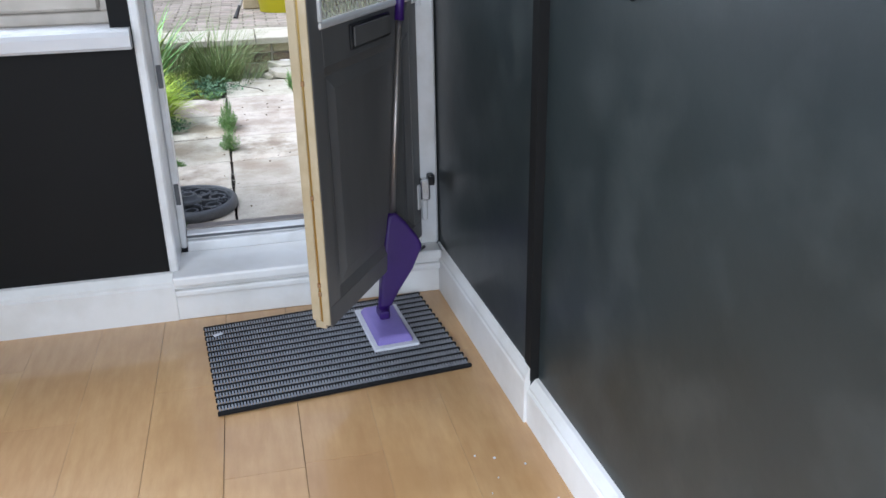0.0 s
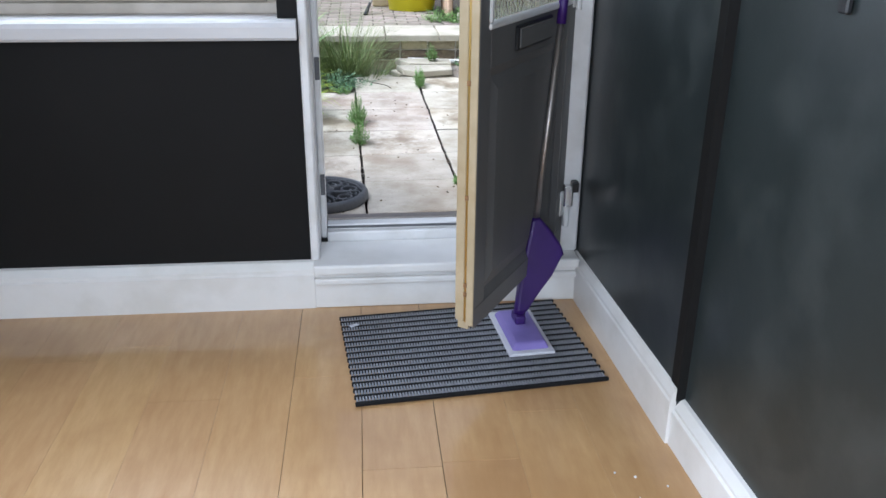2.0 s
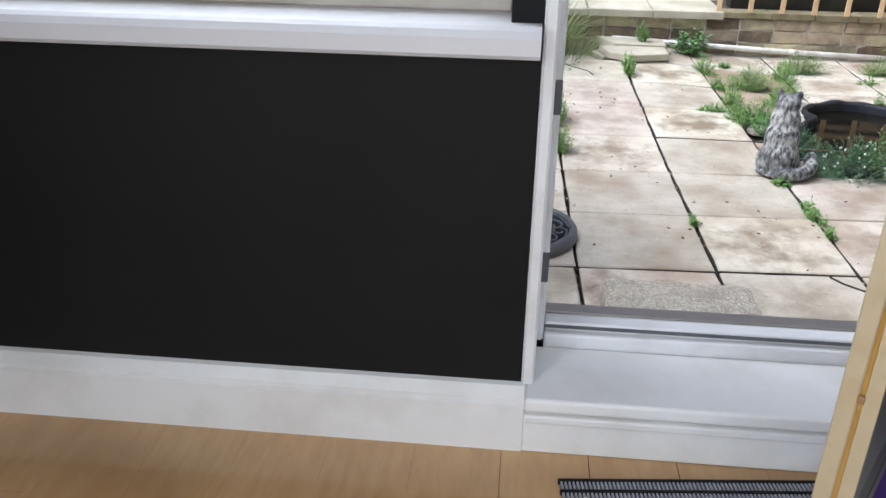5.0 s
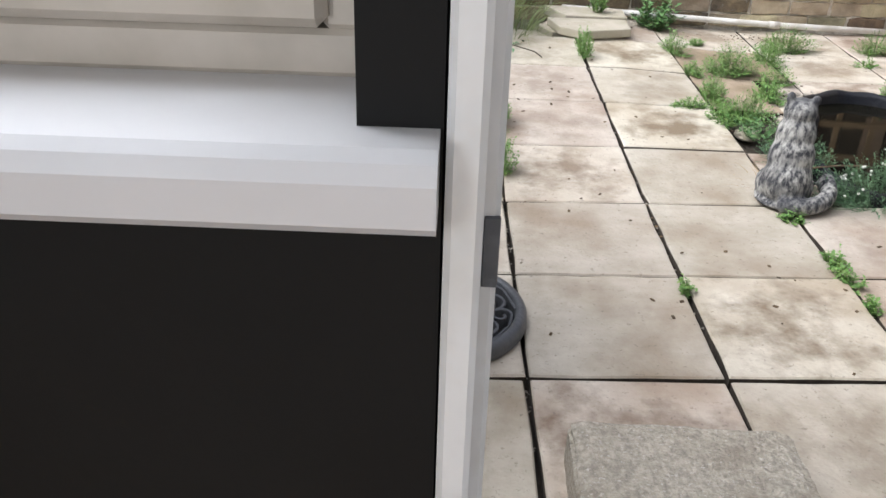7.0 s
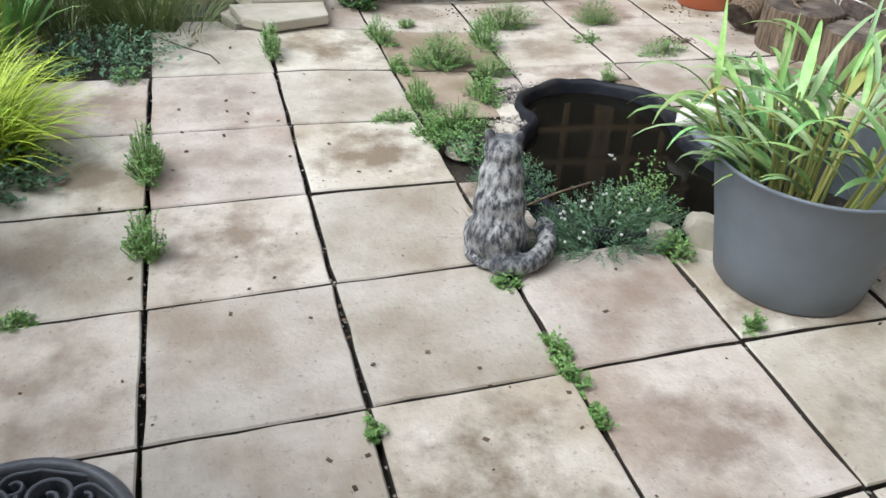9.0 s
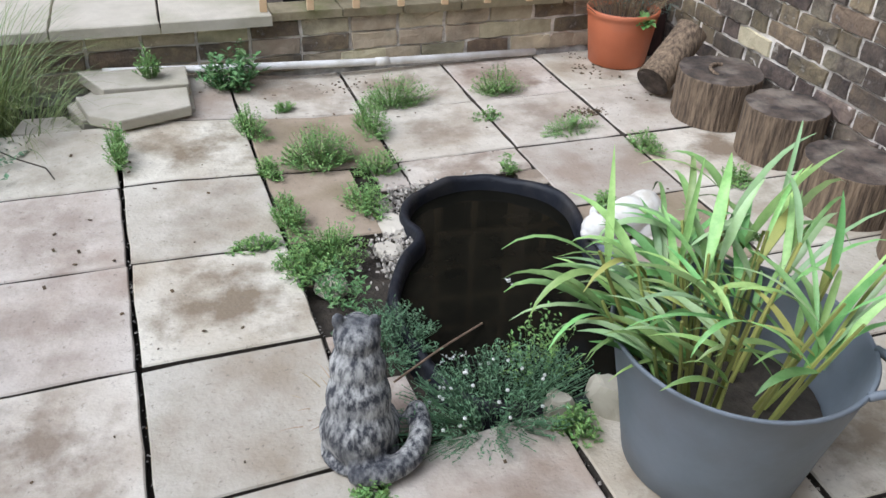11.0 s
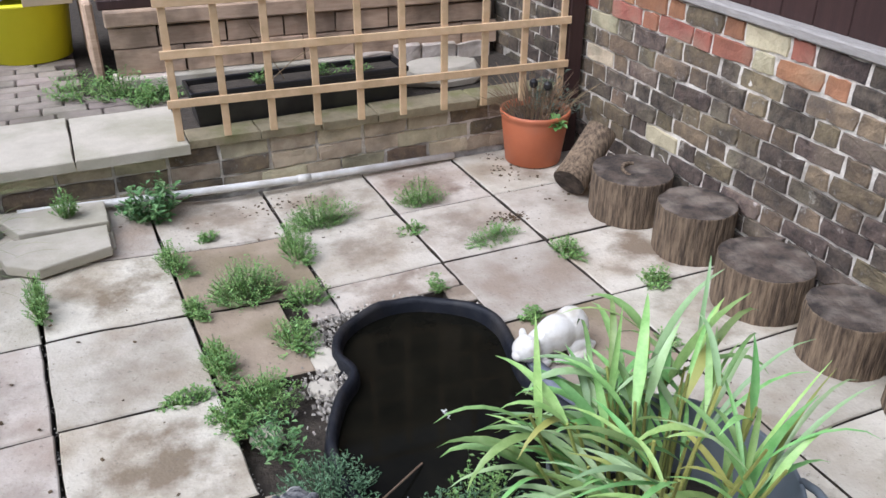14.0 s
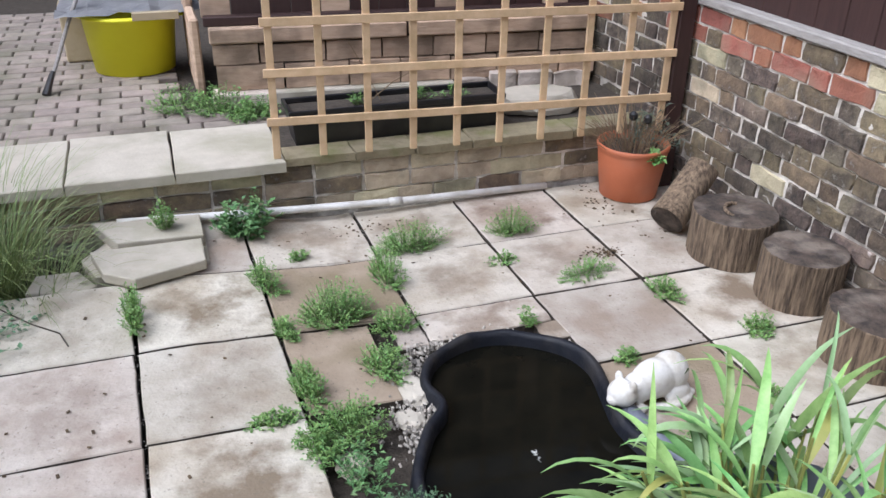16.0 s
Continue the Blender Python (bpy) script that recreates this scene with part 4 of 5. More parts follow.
# terracotta pot
tp = thing("terracotta_pot", "terracotta coloured plastic pot with dry lavender stems", "plant pot", (2.79, 4.085, 0.0))
part("pot", lathe([(0.126, 0.0), (0.134, 0.004), (0.160, 0.21), (0.163, 0.232), (0.168, 0.236), (0.169, 0.252), (0.165, 0.258), (0.156, 0.256), (0.15, 0.21)], 48), M_TERRA, tp, smooth=True)
part("soil", lathe([(0.14, 0.19), (0.152, 0.222), (0.06, 0.23)], 24), M_SOIL, tp)
r3 = random.Random(9)
bm = bmesh.new()
for i in range(190):
    a, q = r3.uniform(0, 2 * math.pi), 0.14 * math.sqrt(r3.random())
    x, y = q * math.cos(a), q * math.sin(a)
    h = r3.uniform(0.08, 0.2)
    lean = r3.uniform(0.6, 1.7)
    tube(bm, [(x, y, 0.225), (x * (1 + 0.3 * lean), y * (1 + 0.3 * lean), 0.225 + h * 0.6), (x * (1 + 0.8 * lean), y * (1 + 0.8 * lean), 0.225 + h)], 0.0018, 4, 0.001)
tagged(part("dry_stem", bm, M_DRY, tp, "dry grey-brown stems"), kind="stuff")
part("lavender_leaves", leaf_mesh("lavender_leaves", r3, 420, (0.15, 0.13), 0.2, 0.035, M_SAGE, narrow=0.2), None, tp, "grey-green lavender leaves").matrix_basis = pose(0.1, 0.0, 0.22)
part("green_leaf", leaf_mesh("green_leaf", r3, 27, (0.03, 0.02), 0.06, 0.05, M_WEED, narrow=0.6), None, tp, "single green leaf").matrix_basis = pose(0.02, -0.17, 0.2)
for sx, sy, h in ((-0.03, -0.02, 0.19), (0.035, -0.04, 0.17)):
    bm = bmesh.new()
    tube(bm, [(sx, sy, 0.2), (sx, sy, 0.22 + h * 0.8)], 0.004, 8)
    lt = part("light_stake", bm, M_CHROME, tp, "thin metal stake of a solar light")
    part("light_cap", lathe([(0.012, 0.22 + h * 0.8), (0.02, 0.23 + h * 0.8), (0.02, 0.25 + h * 0.8), (0.006, 0.262 + h * 0.8)], 14, sx, sy), M_BLACKP, lt)


# log stumps along the wall
def stump(at, r, h, seed, tilt=0.0, label="upright sawn log stump with bark, standing by the wall"):
    ob = thing("log_stump", label, "log stump", at, seed * 47, "log stumps along the brick wall")
    n = 72
    bm = bmesh.new()
    rings = []
    zs = [0.0, h * 0.2, h * 0.4, h * 0.6, h * 0.8, h * 0.97, h]
    for z in zs:
        ring = []
        for i in range(n):
            a = 2 * math.pi * i / n
            c = Vector((math.cos(a), math.sin(a), seed * 3.1))
            q = r * (1 + 0.055 * noise.noise(c * 1.3) + 0.022 * noise.noise(Vector((a * 9, seed, z * 5))) + 0.018 * noise.noise(Vector((a * 22, seed, z * 8))))
            if z == h:
                q *= 0.985
            ring.append(bm.verts.new((q * math.cos(a), q * math.sin(a), z + tilt * q * math.cos(a) * (z / h))))
        rings.append(ring)
    for a, b in zip(rings, rings[1:]):
        for i in range(n):
            bm.faces.new((a[i], a[(i + 1) % n], b[(i + 1) % n], b[i]))
    bm.faces.new(rings[0][::-1])
    part("bark", bm, M_BARK, ob)
    bm = bmesh.new()
    loops = []
    for f in (0.985, 0.9, 0.72, 0.5, 0.28, 0.1):
        ring = []
        for i in range(n):
            a = 2 * math.pi * i / n
            c = Vector((math.cos(a), math.sin(a), seed * 3.1))
            q = r * f * (1 + 0.055 * noise.noise(c * 1.3) + 0.022 * noise.noise(Vector((a * 9, seed, h * 5))))
            z = h + tilt * q * math.cos(a) + (0.004 if f < 0.9 else 0.0) - 0.006 * (1 - f) + 0.006 * noise.noise(Vector((q * math.cos(a) * 25, q * math.sin(a) * 25, seed)))
            ring.append(bm.verts.new((q * math.cos(a), q * math.sin(a), z)))
        loops.append(ring)
    for a, b in zip(loops, loops[1:]):
        for i in range(n):
            bm.faces.new((a[i], a[(i + 1) % n], b[(i + 1) % n], b[i]))
    bm.faces.new(loops[-1])
    part("sawn_top", bm, M_ENDGRAIN, ob, "dark weathered sawn top", True)
    return ob


s1 = stump((2.875, 3.41, 0), 0.172, 0.195, 1, label="sawn log stump with a hollow carved into its top")
bm = bmesh.new()
tube(bm, [(0.062 * math.cos(k * 0.36 + 0.2), 0.045 * math.sin(k * 0.36 + 0.2), 0.196 + 0.007 * math.sin(k * 0.39)) for k in range(9)], 0.010, 8, 0.006)
part("hollow_lip", bm, M_BARK, s1, "splintered lip of the hollow")
stump((2.905, 3.035, 0), 0.152, 0.20, 2)
stump((2.87, 2.62, 0), 0.165, 0.175, 3, 0.04)
stump((2.89, 2.26, 0), 0.145, 0.185, 4)
stump((2.90, 1.92, 0), 0.15, 0.18, 5)
lg = thing("leaning_log", "short bark-covered log leaning against the brick wall", "log", (2.705, 3.625, 0.0))
bm = bmesh.new()
tube(bm, [(0.0, 0.0, 0.078), (0.06, 0.03, 0.115), (0.13, 0.06, 0.175), (0.215, 0.09, 0.26)], 0.078, 24, 0.07)
part("bark", bm, M_BARK, lg, smooth=True)
bm = bmesh.new()
dv = Vector((-0.80, -0.40, -0.5)).normalized()
c0 = Vector((0.0, 0.0, 0.078)) + dv * 0.002
u = dv.orthogonal().normalized()
w = dv.cross(u)
bm.faces.new([bm.verts.new(c0 + 0.075 * (math.cos(k * math.pi / 12) * u + math.sin(k * math.pi / 12) * w)) for k in range(24)])
bmesh.ops.solidify(bm, geom=bm.faces[:], thickness=0.004)
part("sawn_end", bm, M_ENDGRAIN, lg, "dark sawn end")

# white waste pipe along the low wall
pp = thing("waste_pipe", "white plastic pipe lying along the foot of the low wall", "pipe", (0.5, 4.235, 0.0))
bm = bmesh.new()
tube(bm, [(0.0, -0.01, 0.10), (0.55, -0.022, 0.075), (1.15, -0.03, 0.05), (1.93, 0.0, 0.02)], 0.0165, 12)
part("pipe", bm, M_PIPE, pp, smooth=True)
bm = bmesh.new()
tube(bm, [(1.14, -0.03, 0.0505), (1.2, -0.028, 0.048)], 0.0195, 12)
part("coupling", bm, M_PIPE, pp, smooth=True)

# trellis
TY = 4.262
tr = thing("trellis", "new pine square-lattice trellis panel standing on the low wall", "trellis", (1.16, TY, 0.2885), -5.0)
for i in range(10):
    x = 0.012 + i * 0.1965
    part("upright", bbox(x - 0.0155, x + 0.0155, 0.0, 0.016, 0.0, 1.35, 0.002), M_PINE, tr)
for k in range(7):
    z = 0.165 + k * 0.205
    part("rail", bbox(-0.02, 1.81, -0.0125, -0.0005, z - 0.0175, z + 0.0175, 0.002), M_PINE, tr)
ps = thing("fence_post", "dark brown timber post in front of the brick wall", "post", (3.0, 4.14, 0.0))
part("post", bbox(-0.04, 0.04, -0.04, 0.04, -0.05, 2.1, 0.004), M_FENCE, ps)

# trough planter on the terrace
TZ = 0.275
tg = thing("trough_planter", "long black plastic trough planter with a few weeds", "planter", (1.26, 4.40, TZ))
bm = bmesh.new()
L, D, H = 1.0, 0.2, 0.165
o0 = box(bm, 0.02, L - 0.02, 0.02, D - 0.02, 0.0, H)
for v in bm.verts:
    if v.co.z > 0.1:
        v.co.x += -0.02 if v.co.x < 0.5 else 0.02
        v.co.y += -0.02 if v.co.y < 0.1 else 0.02
top = max(bm.faces, key=lambda f: f.calc_center_median().z)
bmesh.ops.inset_region(bm, faces=[top], thickness=0.012)
bmesh.ops.translate(bm, verts=top.verts, vec=(0, 0, -0.04))
part("trough", bevel(bm, 0.003), M_BLACKP, tg)
part("lip", bbox(-0.008, L + 0.008, -0.008, 0.006, H - 0.022, H + 0.003, 0.003), M_BLACKP, tg)
part("lip", bbox(-0.008, L + 0.008, D - 0.006, D + 0.008, H - 0.022, H + 0.003, 0.003), M_BLACKP, tg)
part("end_lip", bbox(-0.008, 0.006, 0.006, D - 0.006, H - 0.022, H + 0.003, 0.003), M_BLACKP, tg)
part("end_lip", bbox(L - 0.006, L + 0.008, 0.006, D - 0.006, H - 0.022, H + 0.003, 0.003), M_BLACKP, tg)
part("soil", bbox(0.01, L - 0.01, 0.01, D - 0.01, H - 0.05, H - 0.022, 0), M_SOIL, tg)
r4 = random.Random(11)
for x, s in ((0.33, 0.05), (0.62, 0.06), (0.78, 0.09)):
    part("seedlings", leaf_mesh("seedlings", r4, 110, (s, 0.05), 0.07, 0.02, M_WEED), None, tg, "small green weeds").matrix_basis = pose(x, D / 2, H - 0.024)
bm = bmesh.new()
tube(bm, [(0.36, 0.1, 0.14), (0.47, 0.02, 0.26), (0.56, 0.0, 0.31)], 0.0022, 5)
tube(bm, [(0.44, 0.12, 0.14), (0.36, 0.1, 0.3), (0.28, 0.06, 0.44)], 0.0022, 5)
part("straw", bm, M_DRY, tg, "dry straw stalks")

# yellow tub
yt = thing("yellow_tub", "bright yellow plastic builder's tub on the block paving", "tub", (0.635, 5.95, TZ))
part("tub", lathe([(0.205, 0.0), (0.218, 0.004), (0.25, 0.30), (0.26, 0.305), (0.261, 0.325), (0.25, 0.33), (0.24, 0.3), (0.21, 0.05)], 56), M_YELLOW, yt, smooth=True)
bm = bmesh.new()
tube(bm, [(0.259 * math.cos(k * math.pi / 24), 0.259 * math.sin(k * math.pi / 24), 0.316) for k in range(49)], 0.011, 8)
part("rim", bm, M_YELLOW, yt, "rolled yellow rim", True)
for a0 in (-0.45, 2.69):
    bm = bmesh.new()
    tube(bm, [((0.258 + 0.05 * math.sin(math.pi * k / 8)) * math.cos(a0 + 0.07 * k), (0.258 + 0.05 * math.sin(math.pi * k / 8)) * math.sin(a0 + 0.07 * k), 0.306) for k in range(9)], 0.009, 8)
    part("handle", bm, M_YELLOW, yt, "moulded loop handle", True)
cv = thing("grey_sheet", "crumpled grey sheet and board laid over the tub", "sheet", (0.635, 5.93, TZ + 0.332))
bm = bmesh.new()
g = 14
vv = [[bm.verts.new((-0.36 + 0.74 * i / g, -0.22 + 0.5 * j / g, 0.012 + 0.05 * abs(noise.noise(Vector((i * 0.4, j * 0.5, 2)))))) for j in range(g + 1)] for i in range(g + 1)]
for i in range(g):
    for j in range(g):
        bm.faces.new((vv[i][j], vv[i + 1][j], vv[i + 1][j + 1], vv[i][j + 1]))
bmesh.ops.solidify(bm, geom=bm.faces[:], thickness=0.01)
part("sheet", bm, M_GREYCOVER, cv)
part("board", bbox(0.02, 0.26, -0.27, -0.23, -0.012, 0.03, 0.003), M_CREAM, cv, "board edge with yellow band")
br = thing("broom", "broom with a pale shaft leaning on the tub", "broom", (0.2, 5.9, TZ))
bm = bmesh.new()
tube(bm, [(0.0, -0.35, 0.02), (0.13, -0.1, 0.30), (0.3, 0.2, 0.62)], 0.011, 8)
part("shaft", bm, M_GREYWOOD, br)
bm = bmesh.new()
tube(bm, [(-0.015, -0.38, 0.0), (0.03, -0.3, 0.1)], 0.022, 8, 0.012)
part("head", bm, M_BLACKP, br)
bx = thing("plastic_crate", "pale plastic box standing behind the tub", "box", (0.38, 6.25, TZ))
part("box", bbox(-0.12, 0.12, -0.1, 0.1, 0.0, 0.34, 0.012, 2), M_CREAM, bx)

# wheelie bin beside the door
wb = thing("wheelie_bin", "dark grey plastic wheelie bin standing beside the paving", "bin", (-0.55, 1.14, -0.045))
bm = bmesh.new()
box(bm, -0.22, 0.22, -0.24, 0.24, 0.09, 0.95)
for v in bm.verts:
    if v.co.z > 0.5:
        v.co.x *= 1.25
        v.co.y *= 1.2
part("body", bevel(bm, 0.09, 5), M_BIN, wb, smooth=True)
bm = bmesh.new()
box(bm, -0.29, 0.29, -0.31, 0.31, 0.95, 1.02)
part("lid", bevel(bm, 0.025, 3), M_BIN, wb, smooth=True)
for sx in (-1, 1):
    wh = part("wheel", lathe([(0.05, -0.02), (0.095, -0.024), (0.1, -0.015), (0.1, 0.015), (0.095, 0.024), (0.05, 0.02)], 32), M_RUBBER, wb, smooth=True)
    wh.matrix_basis = pose(sx * 0.245, 0.22, 0.1, 0, 90, 0)
    hb = part("hub", lathe([(0.045, -0.021), (0.05, -0.02), (0.05, 0.025), (0.02, 0.03)], 20), M_BASE, wh)

# black pot with grass
bp = thing("black_pot", "black plastic nursery pot with golden upright grass", "plant pot", (-0.47, 2.13, -0.045))
part("pot", lathe([(0.085, 0.0), (0.09, 0.004), (0.118, 0.27), (0.126, 0.272), (0.127, 0.3), (0.118, 0.302), (0.112, 0.26)], 36), M_BLACKP, bp, smooth=True)
part("soil", lathe([(0.1, 0.24), (0.112, 0.268), (0.04, 0.275)], 20), M_SOIL, bp)
r5 = random.Random(21)
bl = []
for i in range(130):
    a, q = r5.uniform(0, 2 * math.pi), 0.1 * math.sqrt(r5.random())
    bl.append(((q * math.cos(a), q * math.sin(a), 0.26), a, r5.uniform(0.4, 0.75), r5.uniform(0.006, 0.013), r5.uniform(1.1, 1.55), r5.uniform(0.3, 1.4), r5.uniform(-0.6, 0.6)))
tagged(part("grass_blades", blade_mesh("grass_blades", bl, M_GOLD), None, bp, "yellow-green grass blades"), kind="stuff")
bl = []
for i in range(50):
    a, q = r5.uniform(0, 2 * math.pi), 0.1 * math.sqrt(r5.random())
    bl.append(((q * math.cos(a), q * math.sin(a), 0.26), a, r5.uniform(0.15, 0.3), r5.uniform(0.004, 0.008), r5.uniform(0.6, 1.4), r5.uniform(0.8, 2.4), 0))
part("dry_blades", blade_mesh("dry_blades", bl, M_DRY), None, bp, "dry brown blades")


# grass clumps in the bed
def grass(name, at, n, spread, length, width, up, droop, material, label, seed, lean=None):
    r = random.Random(seed)
    bl = []
    for i in range(n):
        a, q = r.uniform(0, 2 * math.pi), spread * math.sqrt(r.random())
        az = a + r.uniform(-0.7, 0.7) if lean is None or r.random() < 0.45 else lean + r.uniform(-0.9, 0.9)
        bl.append(((q * math.cos(a), q * math.sin(a), -0.01), az, r.uniform(*length), r.uniform(*width), r.uniform(*up), r.uniform(*droop), r.uniform(-0.5, 0.5)))
    ob = new(name, blade_mesh(name, bl, material))
    ob.matrix_basis = pose(*at)
    return tagged(ob, label, "grass")


grass("golden_grass", (-0.42, 2.75, -0.04), 420, 0.11, (0.3, 0.52), (0.006, 0.012), (0.9, 1.5), (1.0, 2.4), M_GOLD, "arching clump of bright golden grass beside the paving", 31, 0.2)
grass("golden_grass", (-0.55, 3.15, -0.04), 260, 0.1, (0.28, 0.45), (0.006, 0.011), (0.9, 1.5), (0.9, 2.2), M_GOLD, "arching clump of bright golden grass beside the paving", 32, 0.0)
grass("feather_grass", (0.02, 4.02, -0.04), 520, 0.15, (0.3, 0.68), (0.002, 0.0045), (0.9, 1.5), (0.6, 2.0), M_FEATHER, "wispy grey-green feather grass by the low wall", 33)
grass("feather_grass", (-0.3, 4.1, -0.04), 360, 0.16, (0.3, 0.6), (0.002, 0.0045), (0.8, 1.5), (0.6, 2.0), M_FEATHER, "wispy grey-green feather grass by the low wall", 34)
grass("feather_grass", (0.2, 3.92, -0.04), 260, 0.14, (0.2, 0.42), (0.002, 0.004), (0.5, 1.3), (0.8, 2.2), M_FEATHER, "low wispy feather grass spilling on the paving", 35)
grass("strap_leaf_plant", (-0.5, 3.7, -0.04), 70, 0.1, (0.5, 0.85), (0.02, 0.035), (1.0, 1.5), (0.4, 1.5), M_REED, "tall strap-leaved green plant in the bed", 36)

grass("dry_tuft", (1.03, 2.16, -0.02), 70, 0.06, (0.06, 0.13), (0.002, 0.004), (0.2, 0.9), (0.6, 2.0), M_STRAW, "dry straw-coloured roots beside the stone cat", 37)
# weeds and low plants
rw = random.Random(77)


def weed(x, y, sx, sy, h, n, material=M_WEED, size=0.022, label="low green weed growing in a paving joint", name="weed", narrow=0.5, z=-0.012):
    ob = new(name, leaf_mesh(name, rw, int(n * (2.8 if name == "weed" else 1.5)), (sx * (1.4 if n > 250 else 1.1), sy * 1.25), h * (1.25 if name != "weed" else 1.6 if n > 250 else 1.35), size * (0.70 if name == "weed" else 0.9), material, narrow=0.58 if name == "weed" else narrow))
    ob.matrix_basis = pose(x, y, z + (rise(x, y) if y < 4.2 else 0.0), 0, 0, rw.uniform(0, 20))
    return tagged(ob, label, "plant" if name != "weed" else "weed", "weeds in the paving joints" if name == "weed" else "")


for x, y, sx, sy, h, n in (
        (1.015, 3.66, 0.04, 0.10, 0.08, 380), (1.22, 3.40, 0.11, 0.09, 0.10, 950),
        (1.47, 3.62, 0.05, 0.11, 0.09, 420), (1.63, 3.84, 0.13, 0.06, 0.09, 700), (2.09, 3.86, 0.09, 0.06, 0.08, 420), (1.95, 3.62, 0.06, 0.04, 0.04, 130), (2.22, 3.42, 0.10, 0.05, 0.06, 330),
        (2.437, 3.20, 0.05, 0.08, 0.06, 230), (1.86, 3.17, 0.03, 0.03, 0.07, 90), (2.08, 2.86, 0.05, 0.03, 0.05, 130), (1.40, 3.28, 0.07, 0.06, 0.07, 330), (1.04, 2.98, 0.04, 0.10, 0.08, 380),
        (1.13, 2.78, 0.08, 0.08, 0.08, 460), (0.92, 2.88, 0.08, 0.035, 0.04, 200), (2.104, 2.42, 0.08, 0.06, 0.05, 260), (2.62, 2.88, 0.06, 0.05, 0.06, 230), (1.03, 3.33, 0.035, 0.06, 0.06, 200),
        (0.545, 3.53, 0.03, 0.12, 0.10, 260), (1.17, 3.87, 0.05, 0.03, 0.04, 110), (0.105, 2.60, 0.045, 0.10, 0.11, 420), (0.118, 2.17, 0.04, 0.06, 0.10, 260), (-0.17, 1.93, 0.06, 0.03, 0.035, 120),
        (0.585, 1.42, 0.018, 0.03, 0.04, 60), (1.045, 1.60, 0.028, 0.04, 0.05, 130), (1.05, 1.49, 0.02, 0.06, 0.045, 110), (1.055, 1.36, 0.022, 0.03, 0.04, 70), (1.02, 1.88, 0.035, 0.03, 0.04, 110),
        (1.515, 1.92, 0.05, 0.05, 0.07, 200), (1.55, 1.58, 0.03, 0.02, 0.05, 70), (-0.29, 1.48, 0.05, 0.08, 0.10, 260), (-0.30, 1.37, 0.04, 0.06, 0.08, 160), (-0.11, 1.01, 0.05, 0.02, 0.03, 70),
        (-0.36, 1.80, 0.06, 0.08, 0.06, 200), (-0.31, 1.97, 0.03, 0.05, 0.08, 120), (1.30, 3.05, 0.06, 0.09, 0.07, 300), (2.42, 2.55, 0.03, 0.05, 0.04, 90), (0.02, 3.32, 0.06, 0.05, 0.05, 140), (1.02, 2.72, 0.04, 0.08, 0.07, 260)):
    weed(x, y, sx, sy, h, n, size=0.017 if n > 300 else 0.02)
weed(0.68, 4.10, 0.045, 0.04, 0.10, 170, size=0.022, z=0.05)
weed(1.0, 4.12, 0.10, 0.08, 0.17, 300, M_WEEDG, 0.042, "tall broad-leaved green weed at the foot of the low wall", "leafy_weed", 0.6)
weed(1.12, 2.58, 0.07, 0.11, 0.09, 230, M_WEEDG, 0.024, "leafy green plants spilling over the pond's edge", "pond_plant")
weed(1.18, 2.34, 0.10, 0.11, 0.11, 1100, M_WEEDD, 0.015, "blue-green cushion plant at the pond's edge", "cushion_plant", 0.35)
cp = weed(1.36, 2.04, 0.20, 0.13, 0.14, 2600, M_WEEDD, 0.014, "dense dark green cushion plant with small white flowers", "cushion_plant", 0.35)
weed(1.52, 2.14, 0.08, 0.07, 0.17, 330, M_WEED, 0.016, "airy green shoots beside the cushion plant", "pond_plant")
weed(-0.35, 2.62, 0.16, 0.2, 0.1, 900, M_WEEDD, 0.028, "dark green leafy ground cover in the bed", "ground_cover", 0.7)
weed(-0.62, 2.0, 0.1, 0.3, 0.1, 500, M_WEEDD, 0.028, "dark green leafy ground cover in the bed", "ground_cover", 0.7)
weed(-0.1, 3.55, 0.25, 0.25, 0.08, 800, M_WEEDD, 0.025, "dark green leafy ground cover in the bed", "ground_cover", 0.7)
for x, y, sx, sy, h in ((1.02, 5.0, 0.13, 0.12, 0.12), (0.82, 5.12, 0.12, 0.14, 0.1), (1.16, 4.86, 0.1, 0.08, 0.1)):
    weed(x, y, sx, sy, h, 500, M_WEED, 0.024, "green weeds on the terrace beside the steps", "terrace_weed", 0.5, TZ - 0.01)
fl = bmesh.new()
for i in range(26):
    a, q = rw.uniform(0, 6.28), math.sqrt(rw.random())
    bmesh.ops.create_icosphere(fl, subdivisions=1, radius=0.005, matrix=Matrix.Translation((0.18 * q * math.cos(a), 0.12 * q * math.sin(a), 0.13 * (1 - 0.7 * q * q) + 0.01)))
tagged(part("flower_heads", fl, M_FLOWER, cp, "tiny white flower heads"), kind="stuff")
# floating bits and a stalk
fb = tagged(new("floating_duckweed", leaf_mesh("floating_duckweed", rw, 45, (0.06, 0.05), 0.002, 0.007, M_FLOWER, stems=False)), "pale petals floating on the pond water", "petals", kind="stuff")
fb.matrix_basis = pose(1.62, 2.55, -0.020)
fb2 = tagged(new("floating_duckweed", leaf_mesh("floating_duckweed", rw, 45, (0.05, 0.05), 0.002, 0.008, M_FLOWER, stems=False)), "pale petals floating on the pond water", "petals", kind="stuff")
fb2.matrix_basis = pose(1.33, 2.26, -0.020)
bm = bmesh.new()
tube(bm, [(1.14, 2.13, 0.07), (1.3, 2.26, 0.03), (1.46, 2.38, -0.015)], 0.003, 6)
tagged(new("dead_stalk", mesh_of("dead_stalk", bm, M_DRY)), "thin dead stalk lying across the pond", "stalk")

